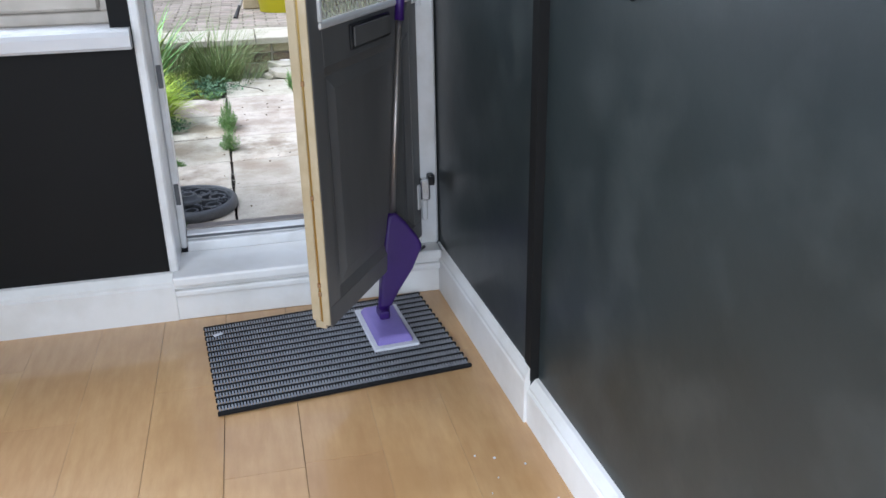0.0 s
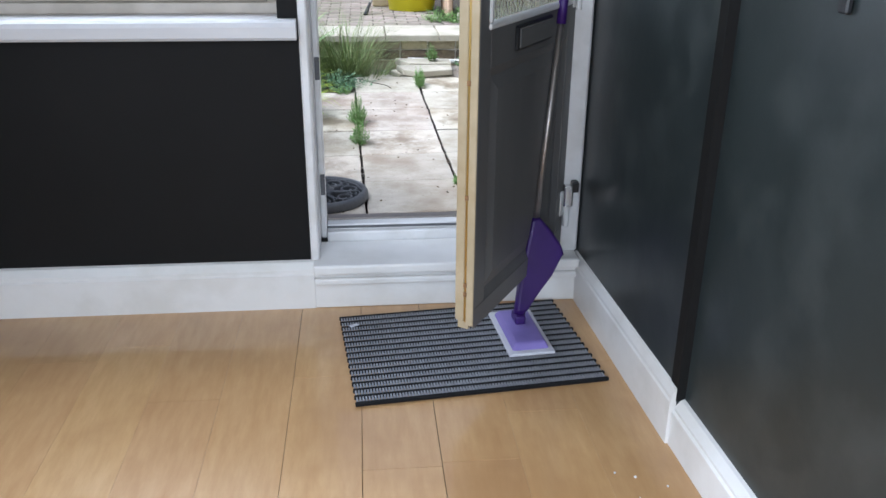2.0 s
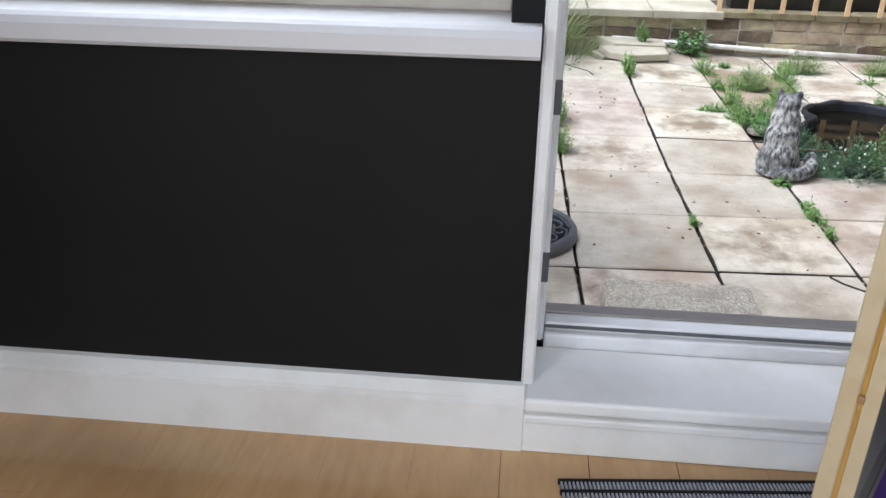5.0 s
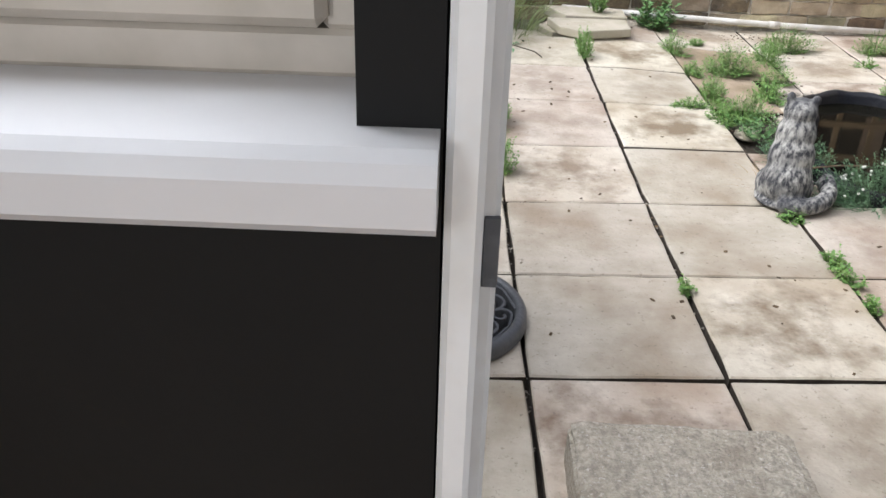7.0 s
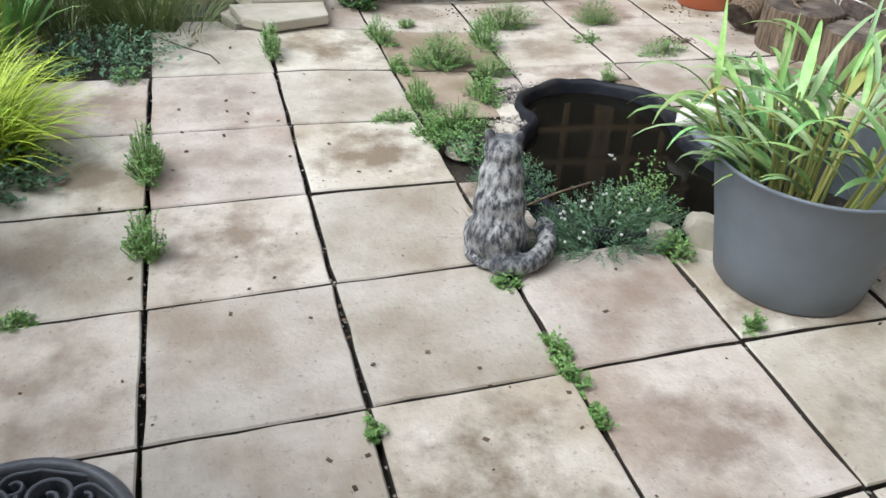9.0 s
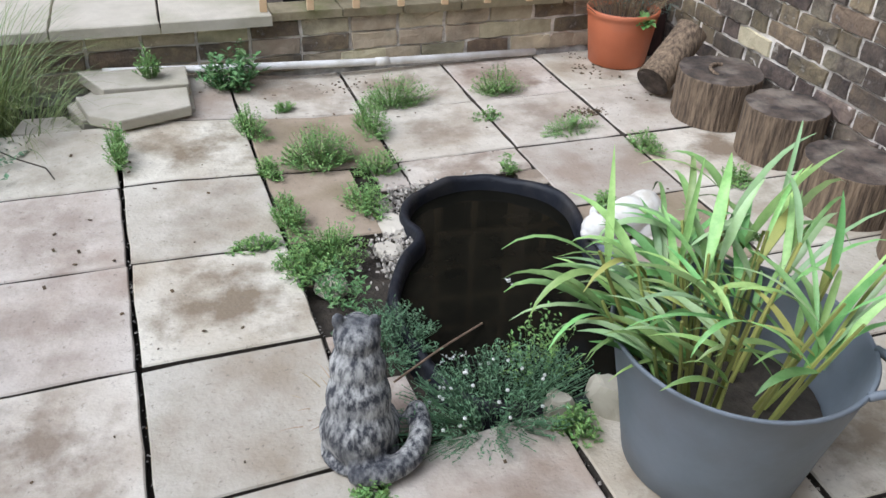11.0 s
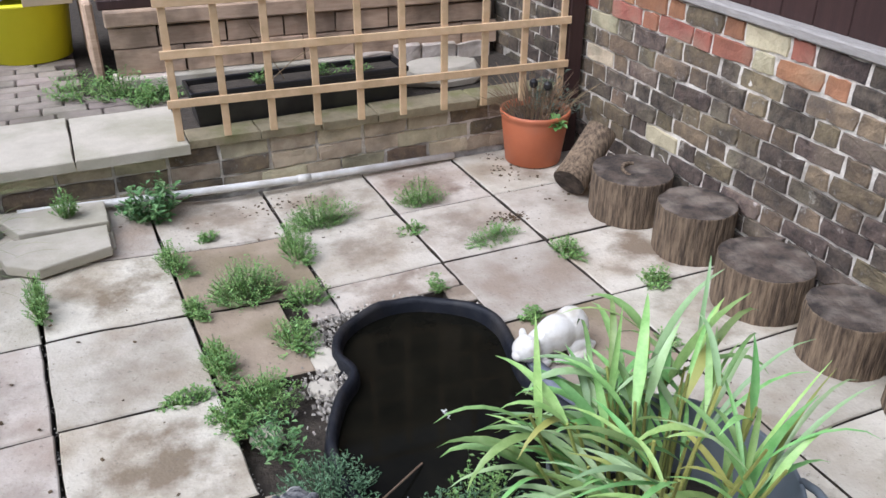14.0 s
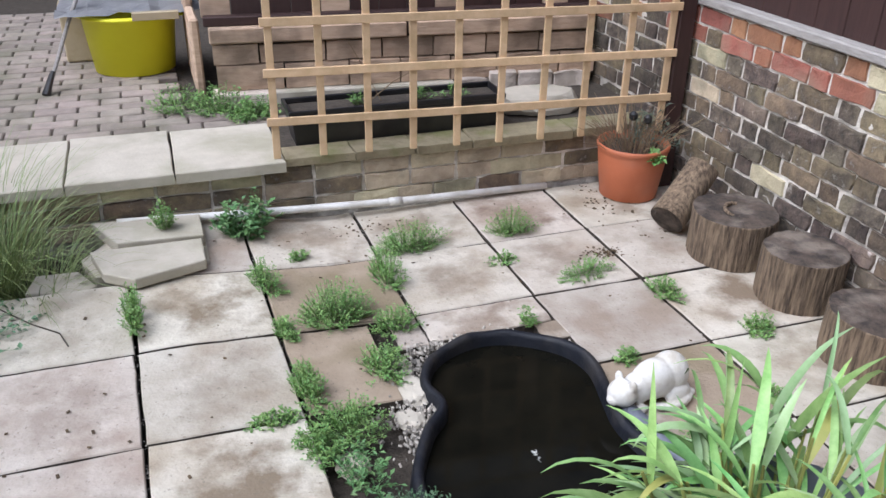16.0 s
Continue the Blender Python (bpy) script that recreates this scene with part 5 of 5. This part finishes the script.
# stones, gravel and litter round the pond
for i, (x, y, w, d, h) in enumerate(((1.36, 2.93, 0.10, 0.15, 0.03), (1.31, 2.80, 0.08, 0.10, 0.025), (1.36, 3.06, 0.09, 0.08, 0.02), (1.63, 1.97, 0.13, 0.08, 0.09), (1.50, 1.99, 0.08, 0.06, 0.07), (1.10, 2.66, 0.09, 0.10, 0.03), (1.9, 2.22, 0.1, 0.06, 0.06))):
    bm = bmesh.new()
    bmesh.ops.create_icosphere(bm, subdivisions=3, radius=1.0)
    for v in bm.verts:
        v.co *= 1 + 0.25 * noise.noise(v.co * 1.7 + Vector((i * 5.0, 0, 0)))
        v.co = Vector((v.co.x * w / 2, v.co.y * d / 2, max(-0.5, min(0.75, v.co.z)) * h))
    ob = tagged(new("rubble_stone", mesh_of("rubble_stone", bm, M_COPING)), "pale broken stone packed round the pond", "stone", "stones round the pond")
    ob.matrix_basis = pose(x, y, 0.5 * h - 0.03, 0, 0, i * 40)
bm = bmesh.new()
for i in range(1500):
    t = rw.random()
    x, y = (rw.gauss(1.34, 0.05), rw.uniform(2.62, 3.12)) if t < 0.6 else (rw.uniform(1.4, 1.8), rw.gauss(3.15, 0.025))
    if inside(x, y):
        continue
    s = rw.uniform(0.004, 0.011)
    bmesh.ops.create_cube(bm, size=1.0, matrix=pose(x, y, -0.03 + rw.uniform(0, 0.03), rw.uniform(0, 90), rw.uniform(0, 90), rw.uniform(0, 90)) @ Matrix.Diagonal((s, s * 1.4, s * 0.7, 1)))
tagged(new("gravel", mesh_of("gravel", bm, M_PEB)), "pale gravel and mortar crumbs round the pond", "gravel", kind="stuff")
bm = bmesh.new()
for i in range(620):
    t = rw.random()
    if t < 0.06:
        x, y, z = rw.gauss(2.62, 0.05), rw.gauss(4.02, 0.10), 0.004
    elif t < 0.16:
        x, y, z = rw.uniform(2.6, 3.04), rw.choice((rw.gauss(3.72, 0.06), rw.gauss(4.16, 0.03))), 0.004
    elif t < 0.25:
        x, y, z = rw.gauss(1.42, 0.14), rw.gauss(4.06, 0.05), 0.004
    elif t < 0.40:
        x, y, z = rw.gauss(2.38, 0.04), rw.gauss(3.56, 0.02), 0.004
    elif t < 0.75:
        x, y, z = rw.choice(LX[1:7]) + rw.gauss(0, 0.004), rw.uniform(0.6, 4.2), -0.012
    else:
        x, y, z = rw.uniform(-0.25, 2.7), rw.uniform(0.9, 4.2), 0.003
    if inside(x, y):
        continue
    s = rw.uniform(0.003, 0.009)
    bmesh.ops.create_cube(bm, size=1.0, matrix=pose(x, y, z + rise(x, y), rw.uniform(-20, 20), rw.uniform(-20, 20), rw.uniform(0, 180)) @ Matrix.Diagonal((s, s * 1.5, 0.002, 1)))
tagged(new("leaf_litter", mesh_of("leaf_litter", bm, M_DEBRIS)), "crumbs of dead leaf and soil on the paving", "litter", kind="stuff")

# loose slabs stacked at the foot of the low wall
for i, (pts, z0, z1, lab) in enumerate((
        ([(0.42, 3.86), (0.83, 3.87), (0.835, 4.19), (0.5, 4.22), (0.36, 4.02)], -0.02, 0.055, "pale broken paving slab at the bottom of a loose pile"),
        ([(0.50, 4.02), (0.825, 4.0), (0.825, 4.20), (0.40, 4.24)], 0.056, 0.108, "pale sawn paving slab lying on a loose pile"),
        ([(0.45, 3.80), (0.56, 3.72), (0.815, 3.80), (0.815, 3.99), (0.40, 3.99)], 0.057, 0.10, "pale riven paving slab with a broken corner on a loose pile"),
        ([(0.17, 3.86), (0.36, 3.80), (0.42, 3.84), (0.35, 3.98), (0.2, 3.99)], -0.03, 0.03, "broken piece of pale paving slab"))):
    bm = bmesh.new()
    prism(bm, pts, z0, z1)
    tagged(new("loose_slab", mesh_of("loose_slab", bevel(bm, 0.006, 2), M_COPING)), lab, "slab", "loose slabs by the low wall")

# dark mark on a slab
bm = bmesh.new()
rm = random.Random(6)
for cx, cy, r in ((1.215, 0.99, 0.035), (1.185, 0.915, 0.045), (1.15, 0.87, 0.03), (1.225, 0.945, 0.025)):
    prism(bm, [(cx + r * rm.uniform(0.55, 1.25) * math.cos(k * math.pi / 9), cy + r * rm.uniform(0.55, 1.25) * math.sin(k * math.pi / 9)) for k in range(18)], 0.0042, 0.0052)
tagged(new("slab_stain", mesh_of("slab_stain", bm, M_BASE)), "dark grey paint stain on a paving slab", "stain")

# ---- terrace, low wall, steps, boundary wall ----
bm = bmesh.new()
box(bm, -6, 3.06, 4.30, 9.0, -0.2, TZ - 0.03)
terrace = structure("terrace", bm, M_SOIL, "raised terrace of grey-brown block pavers", "terrace")
bm = bmesh.new()
box(bm, -6, 3.06, 4.292, 4.40, -0.2, 0.225)
low_wall = structure("low_wall", bm, M_MORTAR, "low retaining wall of weathered yellow stock bricks", "wall")
bm = bmesh.new()
box(bm, 3.064, 3.29, -1.0, 12.0, -0.2, 0.86)
wall_boundary = structure("wall_boundary", bm, M_MORTAR, "old sooty brick garden wall with pale mortar joints", "wall")
bm = bmesh.new()
box(bm, 3.04, 3.30, 0.3, 9.0, 0.868, 0.905)
structure("wall_capping", bevel(bm, 0.006), M_GREYWOOD, "weathered grey board on top of the brick wall", "capping")


def smeared_face(name, at, along, length, height, depth, seed, cells=0.014):
    """Uneven lime pointing between the bricks, standing out in places."""
    nu, nv = int(length / cells), int(height / cells)
    vs = []
    for i in range(nu + 1):
        for j in range(nv + 1):
            u, w = i * length / nu, j * height / nv
            p = Vector((u, w, seed))
            d = depth + 0.007 * noise.noise(p * 5) + 0.005 * noise.noise(p * 17) + 0.003 * noise.noise(p * 45)
            vs.append((at[0] + along[0] * u - along[1] * d, at[1] + along[1] * u - along[0] * d, at[2] + w))
    fs = [(i * (nv + 1) + j, (i + 1) * (nv + 1) + j, (i + 1) * (nv + 1) + j + 1, i * (nv + 1) + j + 1) for i in range(nu) for j in range(nv)]
    me = bpy.data.meshes.new(name)
    me.from_pydata(vs, [], fs)
    me.materials.append(M_MORTAR)
    return me


part("pointing", smeared_face("pointing", (3.06, 1.55, -0.01), (0, 1), 4.4, 0.872, -0.0085, 3.3), None, wall_boundary, "rough pale lime pointing")
part("pointing", smeared_face("pointing", (-1.2, 4.278, -0.02), (1, 0), 4.2, 0.26, -0.008, 8.1), None, low_wall, "rough pale lime pointing")
fence = thing("fence", "dark brown painted close-boarded fence above the brick wall", "fence", (3.10, 0.3, 0.905), kind="structure")
for i in range(58):
    part("board", bbox(0.0, 0.02, i * 0.15, i * 0.15 + 0.147, 0.0, 1.15, 0.003), M_FENCE, fence)

# steps and planked screen behind the trellis
sb = thing("raised_bed", "raised bed faced with brown blocks under a timber sleeper", "raised bed", (1.02, 5.12, TZ), -5.0)
r6 = random.Random(41)
bm = bmesh.new()
box(bm, 0.02, 2.02, 0.05, 1.2, -0.02, 0.41)
part("core", bm, M_SOIL, sb)
part("ledge", bbox(0.2, 1.22, -0.03, 0.08, -0.02, 0.058, 0.008), M_COPING, sb, "pale stone ledge")
x = 1.23
while x < 1.98:
    w = r6.uniform(0.13, 0.24)
    bm = bmesh.new()
    box(bm, x, min(x + w, 2.02), -0.02, 0.1, -0.02, 0.075 + r6.uniform(-0.02, 0.02))
    bmesh.ops.subdivide_edges(bm, edges=bm.edges[:], cuts=2, use_grid_fill=True)
    for v in bm.verts:
        n = noise.noise(v.co * 9 + Vector((x * 7, 0, 0)))
        v.co += Vector((0.012 * n, 0.02 * n, 0.016 * n))
    part("stone", bevel(bm, 0.004), M_ROCK, sb)
    x += w + 0.012
for z0, z1, y0, off in ((0.062, 0.186, 0.012, 0.0), (0.195, 0.29, 0.02, -0.11)):
    x = off
    while x < 1.98:
        w = r6.uniform(0.24, 0.36)
        a, b = max(x, -0.01), min(x + w, 2.02)
        if b - a > 0.05:
            bm = bmesh.new()
            box(bm, a, b, y0 + r6.uniform(-0.006, 0.006), y0 + 0.1, z0, z1 + r6.uniform(-0.006, 0.004))
            bmesh.ops.subdivide_edges(bm, edges=bm.edges[:], cuts=3, use_grid_fill=True)
            for v in bm.verts:
                n = noise.noise(v.co * 14 + Vector((x * 5, 0, z0 * 30)))
                v.co += Vector((0.003 * n, 0.006 * n, 0.004 * n))
            part("block", bm, M_SLEEPER, sb)
        x += w + 0.01
part("corner_block", bbox(-0.03, 0.26, -0.04, 0.09, -0.02, 0.0595, 0.012, 2), M_ROCK, sb, "pale rubble corner")
for x in (-0.02, 0.98):
    part("sleeper", bbox(x, x + 0.985, 0.0, 0.12, 0.30, 0.378, 0.008), M_SLEEPER, sb, "brown timber sleeper")
part("dark_rail", bbox(-0.04, 2.02, 0.04, 0.1, 0.379, 0.425, 0.005), M_FENCE, sb, "dark stained rail")
sc = thing("timber_screen", "dark brown boarded timber screen above the raised bed", "fence", (0.98, 5.22, TZ + 0.412), -5.0)
for i in range(14):
    part("board", bbox(i * 0.148, i * 0.148 + 0.144, 0.0, 0.02, 0.0, 1.2, 0.003), M_SLEEPER if i % 4 == 0 else M_FENCE, sc)
for dy, h in ((0.0, 0.40), (0.35, 0.52)):
    sd = thing("side_sleeper", "weathered timber sleeper set beside the steps", "sleeper", (0.93, 5.30 + dy, TZ - 0.01))
    part("timber", bbox(-0.005, 0.04, 0.0, 0.34, 0.0, h, 0.01), M_SLEEPER, sd)
fr = thing("flat_rock", "flat grey rock lying on the terrace behind the trellis", "rock", (2.55, 4.62, TZ))
bm = bmesh.new()
bmesh.ops.create_icosphere(bm, subdivisions=3, radius=1.0)
for v in bm.verts:
    v.co *= 1 + 0.2 * noise.noise(v.co * 1.5)
    v.co = Vector((v.co.x * 0.24, v.co.y * 0.14, max(-0.3, min(0.6, v.co.z)) * 0.1 + 0.03))
part("rock", bm, M_COPING, fr)

# garden end and neighbours' side, closing the view
# the end wall is unseen, made tall to keep sky out of the pond's reflection
bm = bmesh.new()
box(bm, -9, 9, 10.5, 10.7, 0, 7.5)
structure("wall_end", bm, M_BRICKD, "unseen tall dark brick wall added to block sky at the garden's end", "wall")
bm = bmesh.new()
box(bm, -2.6, -2.5, 0.3, 9.0, -0.05, 2.0)
structure("wall_side", bm, M_FENCE, "dark brown side fence of the garden", "fence")

# ---- pieces ----
# floor planks
PW = 0.1855
r7 = random.Random(4)
i0 = -8
for i in range(i0, 6):
    x0 = 0.114 + i * PW
    x1 = x0 + PW - {-2: 0.0009, -1: 0.0014, 0: 0.0014}.get(i, 0.0003)
    first = {-1: -0.47, 1: -0.874}.get(i, -r7.uniform(0.2, 1.1))
    ends = [-0.03]
    e = first if first < -0.05 else -0.43
    while e > YB:
        ends.append(e)
        e -= 1.22
    ends.append(YB)
    for a, b in zip(ends, ends[1:]):
        me = bbox(max(x0, XL), x1, b + 0.0004, a - 0.0004, FZ - 0.012, FZ, 0.0005 if i > -3 else 0.0002)
        part("plank", me, M_OAK, floor)

# paving slabs
paving = thing("paving", "weathered buff sandstone paving slabs laid in a grid", "paving", (0, 0, 0), kind="structure")


def slab_outline(x0, x1, y0, y1, r):
    pts = []
    for (ax, ay), (bx, by) in (((x0, y0), (x1, y0)), ((x1, y0), (x1, y1)), ((x1, y1), (x0, y1)), ((x0, y1), (x0, y0))):
        for s in range(5):
            t = s / 5
            j = 0.0025 if s else 0.004
            pts.append((ax + (bx - ax) * t + r.uniform(-j, j), ay + (by - ay) * t + r.uniform(-j, j)))
    return pts


def laid(p):
    """The grid runs slightly off square near the house."""
    x, y = p
    return (x - 0.024 * (y - 1.95) * max(0.0, min(1.0, (1.75 - x) / 0.7)), y + 0.052 * (min(x, 1.7) - 0.52) * max(0.0, min(1.0, (2.7 - y) / 0.7)))


def slab(x0, x1, y0, y1, seed, z=0.0, parent=paving, name="slab", material=M_SLAB, zb=-0.045):
    r = random.Random(seed)
    bm = bmesh.new()
    o = slab_outline(x0, x1, y0, y1, r)
    if parent is paving:
        o = [laid(p) for p in o]
    cx, cy = (x0 + x1) / 2, (y0 + y1) / 2
    k = len(o)
    tilt = (r.uniform(-0.006, 0.006), r.uniform(-0.006, 0.006), r.uniform(-0.002, 0.002))
    lift = lambda p: z + tilt[0] * (p[0] - cx) + tilt[1] * (p[1] - cy) + tilt[2] + (rise(*p) if parent is paving else 0.0)
    inn = [(cx + (p[0] - cx) * 0.982, cy + (p[1] - cy) * 0.982) for p in o]
    A = [bm.verts.new((*p, zb)) for p in o]
    B = [bm.verts.new((*p, lift(p) - 0.005)) for p in o]
    C = [bm.verts.new((*p, lift(p))) for p in inn]
    for u, w in ((A, B), (B, C)):
        for i in range(k):
            bm.faces.new((u[i], u[(i + 1) % k], w[(i + 1) % k], w[i]))
    bm.faces.new(C)
    bmesh.ops.translate(bm, verts=bm.verts[:], vec=(-cx, -cy, 0))
    if parent is paving:
        bm.faces.ensure_lookup_table()
        for f in bm.faces[:k]:
            f.material_index = 1
    ob = part(name, bm, [material, M_SOIL], parent)
    ob.matrix_basis = pose(cx, cy, 0)
    return ob


J, K = 0.0066, 0.0052
sd_no = 0
for i in range(len(LX) - 1):
    for j in range(len(RY) - 1):
        sd_no += 1
        x0, x1, y0, y1 = LX[i] + J, LX[i + 1] - J, RY[j] + K, RY[j + 1] - K
        if (i, j) in ((0, 7), (0, 8), (1, 8)):
            continue
        if i == 6:
            x1 = 3.06
        if i in (3, 4) and j in (4, 5, 6):
            continue
        slab(x0, x1, y0, y1, sd_no, material=M_SLABB if (i, j) in ((3, 7), (5, 5)) else M_SLAB)
# cut pieces round the pond
slab(1.046, 1.20, 2.0, 2.2, 201)
slab(1.046, 1.125, 2.205, 2.41, 207, -0.004)
slab(1.046, 1.33, 2.885, 3.325, 202, material=M_SLABB)
slab(1.40, 1.497, 3.15, 3.328, 203)
slab(1.506, 1.954, 3.16, 3.328, 204)
slab(1.99, 2.06, 2.425, 2.6, 205, -0.002)
slab(1.878, 1.992, 3.05, 3.157, 206, -0.003)
for pts in ([(0.106, 3.731), (0.216, 3.603), (0.309, 3.519), (0.339, 3.434)], [(0.958, 1.039), (0.988, 0.994), (1.06, 0.932)]):
    bm = bmesh.new()
    for a, b in zip(pts, pts[1:]):
        d = (Vector(b) - Vector(a)).normalized() * 0.0015
        ends = [(a[0] - d.y, a[1] + d.x), (b[0] - d.y, b[1] + d.x), (b[0] + d.y, b[1] - d.x), (a[0] + d.y, a[1] - d.x)]
        for v in box(bm, 0, 1, 0, 1, 0, 1):
            k = 0 if v.co.x < 0.5 and v.co.y > 0.5 else 1 if v.co.y > 0.5 else 2 if v.co.x > 0.5 else 3
            v.co = Vector((*ends[k], rise(*ends[k]) + (0.0042 if v.co.z > 0.5 else -0.006)))
    bmesh.ops.recalc_face_normals(bm, faces=bm.faces[:])
    part("crack", bm, M_SOIL, paving, "thin dark crack")
# grit lying in the joints
rg = random.Random(14)
bm = bmesh.new()
for i in range(900):
    if rg.random() < 0.75:
        x, y = rg.choice(LX[1:7]) + rg.uniform(-0.006, 0.006), rg.uniform(0.6, 4.2)
    else:
        x, y = rg.uniform(-0.25, 2.8), rg.choice(RY[1:9]) + rg.uniform(-0.004, 0.004)
    x, y = laid((x, y))
    if inside(x, y):
        continue
    s = rg.uniform(0.002, 0.006)
    c = Vector((x, y, rise(x, y) + rg.uniform(-0.03, -0.012)))
    u, w = Vector((s, rg.uniform(-s, s), 0)), Vector((rg.uniform(-s, s), s, 0))
    top = [bm.verts.new(c + u), bm.verts.new(c + w), bm.verts.new(c - u), bm.verts.new(c - w)]
    tip = bm.verts.new(c + Vector((0, 0, s)))
    for k in range(4):
        bm.faces.new((top[k], top[(k + 1) % 4], tip))
tagged(new("joint_grit", mesh_of("joint_grit", bm, M_PEB)), "small pale grit lying in the paving joints", "grit", kind="stuff")
# brick edging along the bed
for k in range(13):
    y0 = 0.95 + k * 0.222
    slab(-0.405, -0.312, y0, y0 + 0.214, 300 + k, -0.018, paving, "edging_brick", M_BRICKY, -0.09)

# terrace coping and pavers
for k, (x0, x1, y1) in enumerate(((-1.2, -0.62, 4.76), (-0.61, -0.03, 4.76), (-0.02, 0.325, 4.77), (0.335, 0.745, 4.77), (0.755, 1.20, 4.75))):
    slab(x0, x1, 4.222, y1, 400 + k, 0.285, terrace, "coping_slab", M_COPING, 0.24)
r8 = random.Random(8)
x = 1.205
while x < 2.98:
    w = r8.uniform(0.24, 0.5)
    slab(x, min(x + w, 3.04), 4.25 + r8.uniform(-0.014, 0.012), 4.41, 420 + int(x * 50), 0.283, terrace, "coping_stone", M_MOSSY, 0.245)
    x += w + 0.006
pav = mesh_of("paver", bbox(-0.0965, 0.0965, -0.0465, 0.0465, -0.05, 0.0, 0.006), M_PAVER)
for i in range(10):
    for j in range(27):
        x = -0.66 + i * 0.2015 + (0.1 if j % 2 else 0.0)
        y = 4.93 + j * 0.1015
        if x > 0.82 and y > 5.05 or x > 1.05:
            continue
        ob = part("paver", pav, None, terrace)
        ob.matrix_basis = pose(x, y, TZ + r8.uniform(-0.003, 0.003), r8.uniform(-0.8, 0.8), r8.uniform(-0.8, 0.8), r8.uniform(-0.6, 0.6))
for i in range(10):
    ob = part("paver", pav, None, terrace)
    ob.matrix_basis = pose(-0.6 + i * 0.2015, 4.826, TZ)
bm = bmesh.new()
box(bm, 1.2, 3.06, 4.42, 5.1, TZ - 0.04, TZ - 0.004)
part("earth", bm, M_SOIL, terrace, "bare earth behind the trellis")

# bricks of the walls
def brick_set(name, L, H, D, material, count, seed):
    out = []
    for s in range(count):
        r = random.Random(seed + s)
        bm = bmesh.new()
        side = [(-L / 2 + L * k / 5, -H / 2) for k in range(5)] + [(L / 2, -H / 2), (L / 2, 0)] + [(L / 2 - L * k / 5, H / 2) for k in range(5)] + [(-L / 2, H / 2), (-L / 2, 0)]
        rim = [Vector((x * (1 - 0.006 / L) + r.uniform(-0.004, 0.004), 0, z + r.uniform(-0.0035, 0.0035) * (1 if z < 0 else -1))) for x, z in side]
        for v in (rim[0], rim[5], rim[7], rim[12]):
            v.x *= 1 - r.uniform(0, 0.008) / L
            v.z *= r.uniform(0.93, 1.0)
        front = [bm.verts.new((v.x * (1 - 0.006 / L), r.uniform(-0.004, 0.0015), v.z * (1 - 0.006 / H))) for v in rim]
        edge = [bm.verts.new((v.x, r.uniform(0.003, 0.006), v.z)) for v in rim]
        back = [bm.verts.new((v.x, D, v.z)) for v in rim]
        k = len(rim)
        for a, b in ((front, edge), (edge, back)):
            for q in range(k):
                bm.faces.new((a[q], b[q], b[(q + 1) % k], a[(q + 1) % k]))
        hub = bm.verts.new((r.uniform(-0.03, 0.03), r.uniform(-0.004, 0.002), r.uniform(-0.01, 0.01)))
        for q in range(k):
            bm.faces.new((front[q], front[(q + 1) % k], hub))
        bmesh.ops.recalc_face_normals(bm, faces=bm.faces[:])
        out.append(mesh_of(name, bm, material))
    return out


kinds = {}
for key, material in (("d", M_BRICKD), ("r", M_BRICKR), ("y", M_BRICKY), ("o", M_BRICKO)):
    kinds[key] = (brick_set("brick", 0.2145, 0.0712, 0.06, material, 7, 10), brick_set("brick", 0.1045, 0.0712, 0.06, material, 5, 30))
r9 = random.Random(17)
CH = 0.0782
for c in range(11):
    z = 0.005 + CH * (c + 0.5) - 0.002
    y, st = 1.55 + (0.055 if c % 2 else 0.0) + r9.uniform(0, 0.02), c % 2
    while y < 6.0:
        big = st == 0
        st = 1 - st
        w = 0.211 if big else 0.101
        if c >= 9:
            key = r9.choices("rdoy", (0.68, 0.02, 0.16, 0.14) if 2.6 < y < 4.3 else (0.08, 0.45, 0.35, 0.12))[0]
        elif c == 8:
            key = r9.choices("rdoy", (0.04, 0.48, 0.45, 0.03))[0]
        else:
            key = r9.choices("rdoy", (0.0, 0.58, 0.40, 0.02))[0]
        ob = part("brick", r9.choice(kinds[key][0 if big else 1]), None, wall_boundary)
        ob.matrix_basis = pose(3.06 + r9.uniform(-0.006, 0.003), y + w / 2, z + r9.uniform(-0.003, 0.003), r9.uniform(-1.5, 1.5), r9.uniform(-0.8, 0.8), -90 + r9.uniform(-1.2, 1.2))
        y += w + 0.008 + r9.uniform(-0.003, 0.005)
for c in range(3):
    z = 0.01 + CH * (c + 0.5)
    x = -1.2 + (0.11 if c % 2 else 0.0)
    while x < 3.0:
        w = 0.211 if r9.random() < 0.8 else 0.101
        key = r9.choices("oy", (0.16, 0.84))[0]
        ob = part("brick", r9.choice(kinds[key][0 if w > 0.1 else 1]), None, low_wall)
        ob.matrix_basis = pose(x + w / 2, 4.278 + r9.uniform(-0.004, 0.004), z, r9.uniform(-0.8, 0.8), 0, r9.uniform(-0.8, 0.8))
        x += w + 0.009
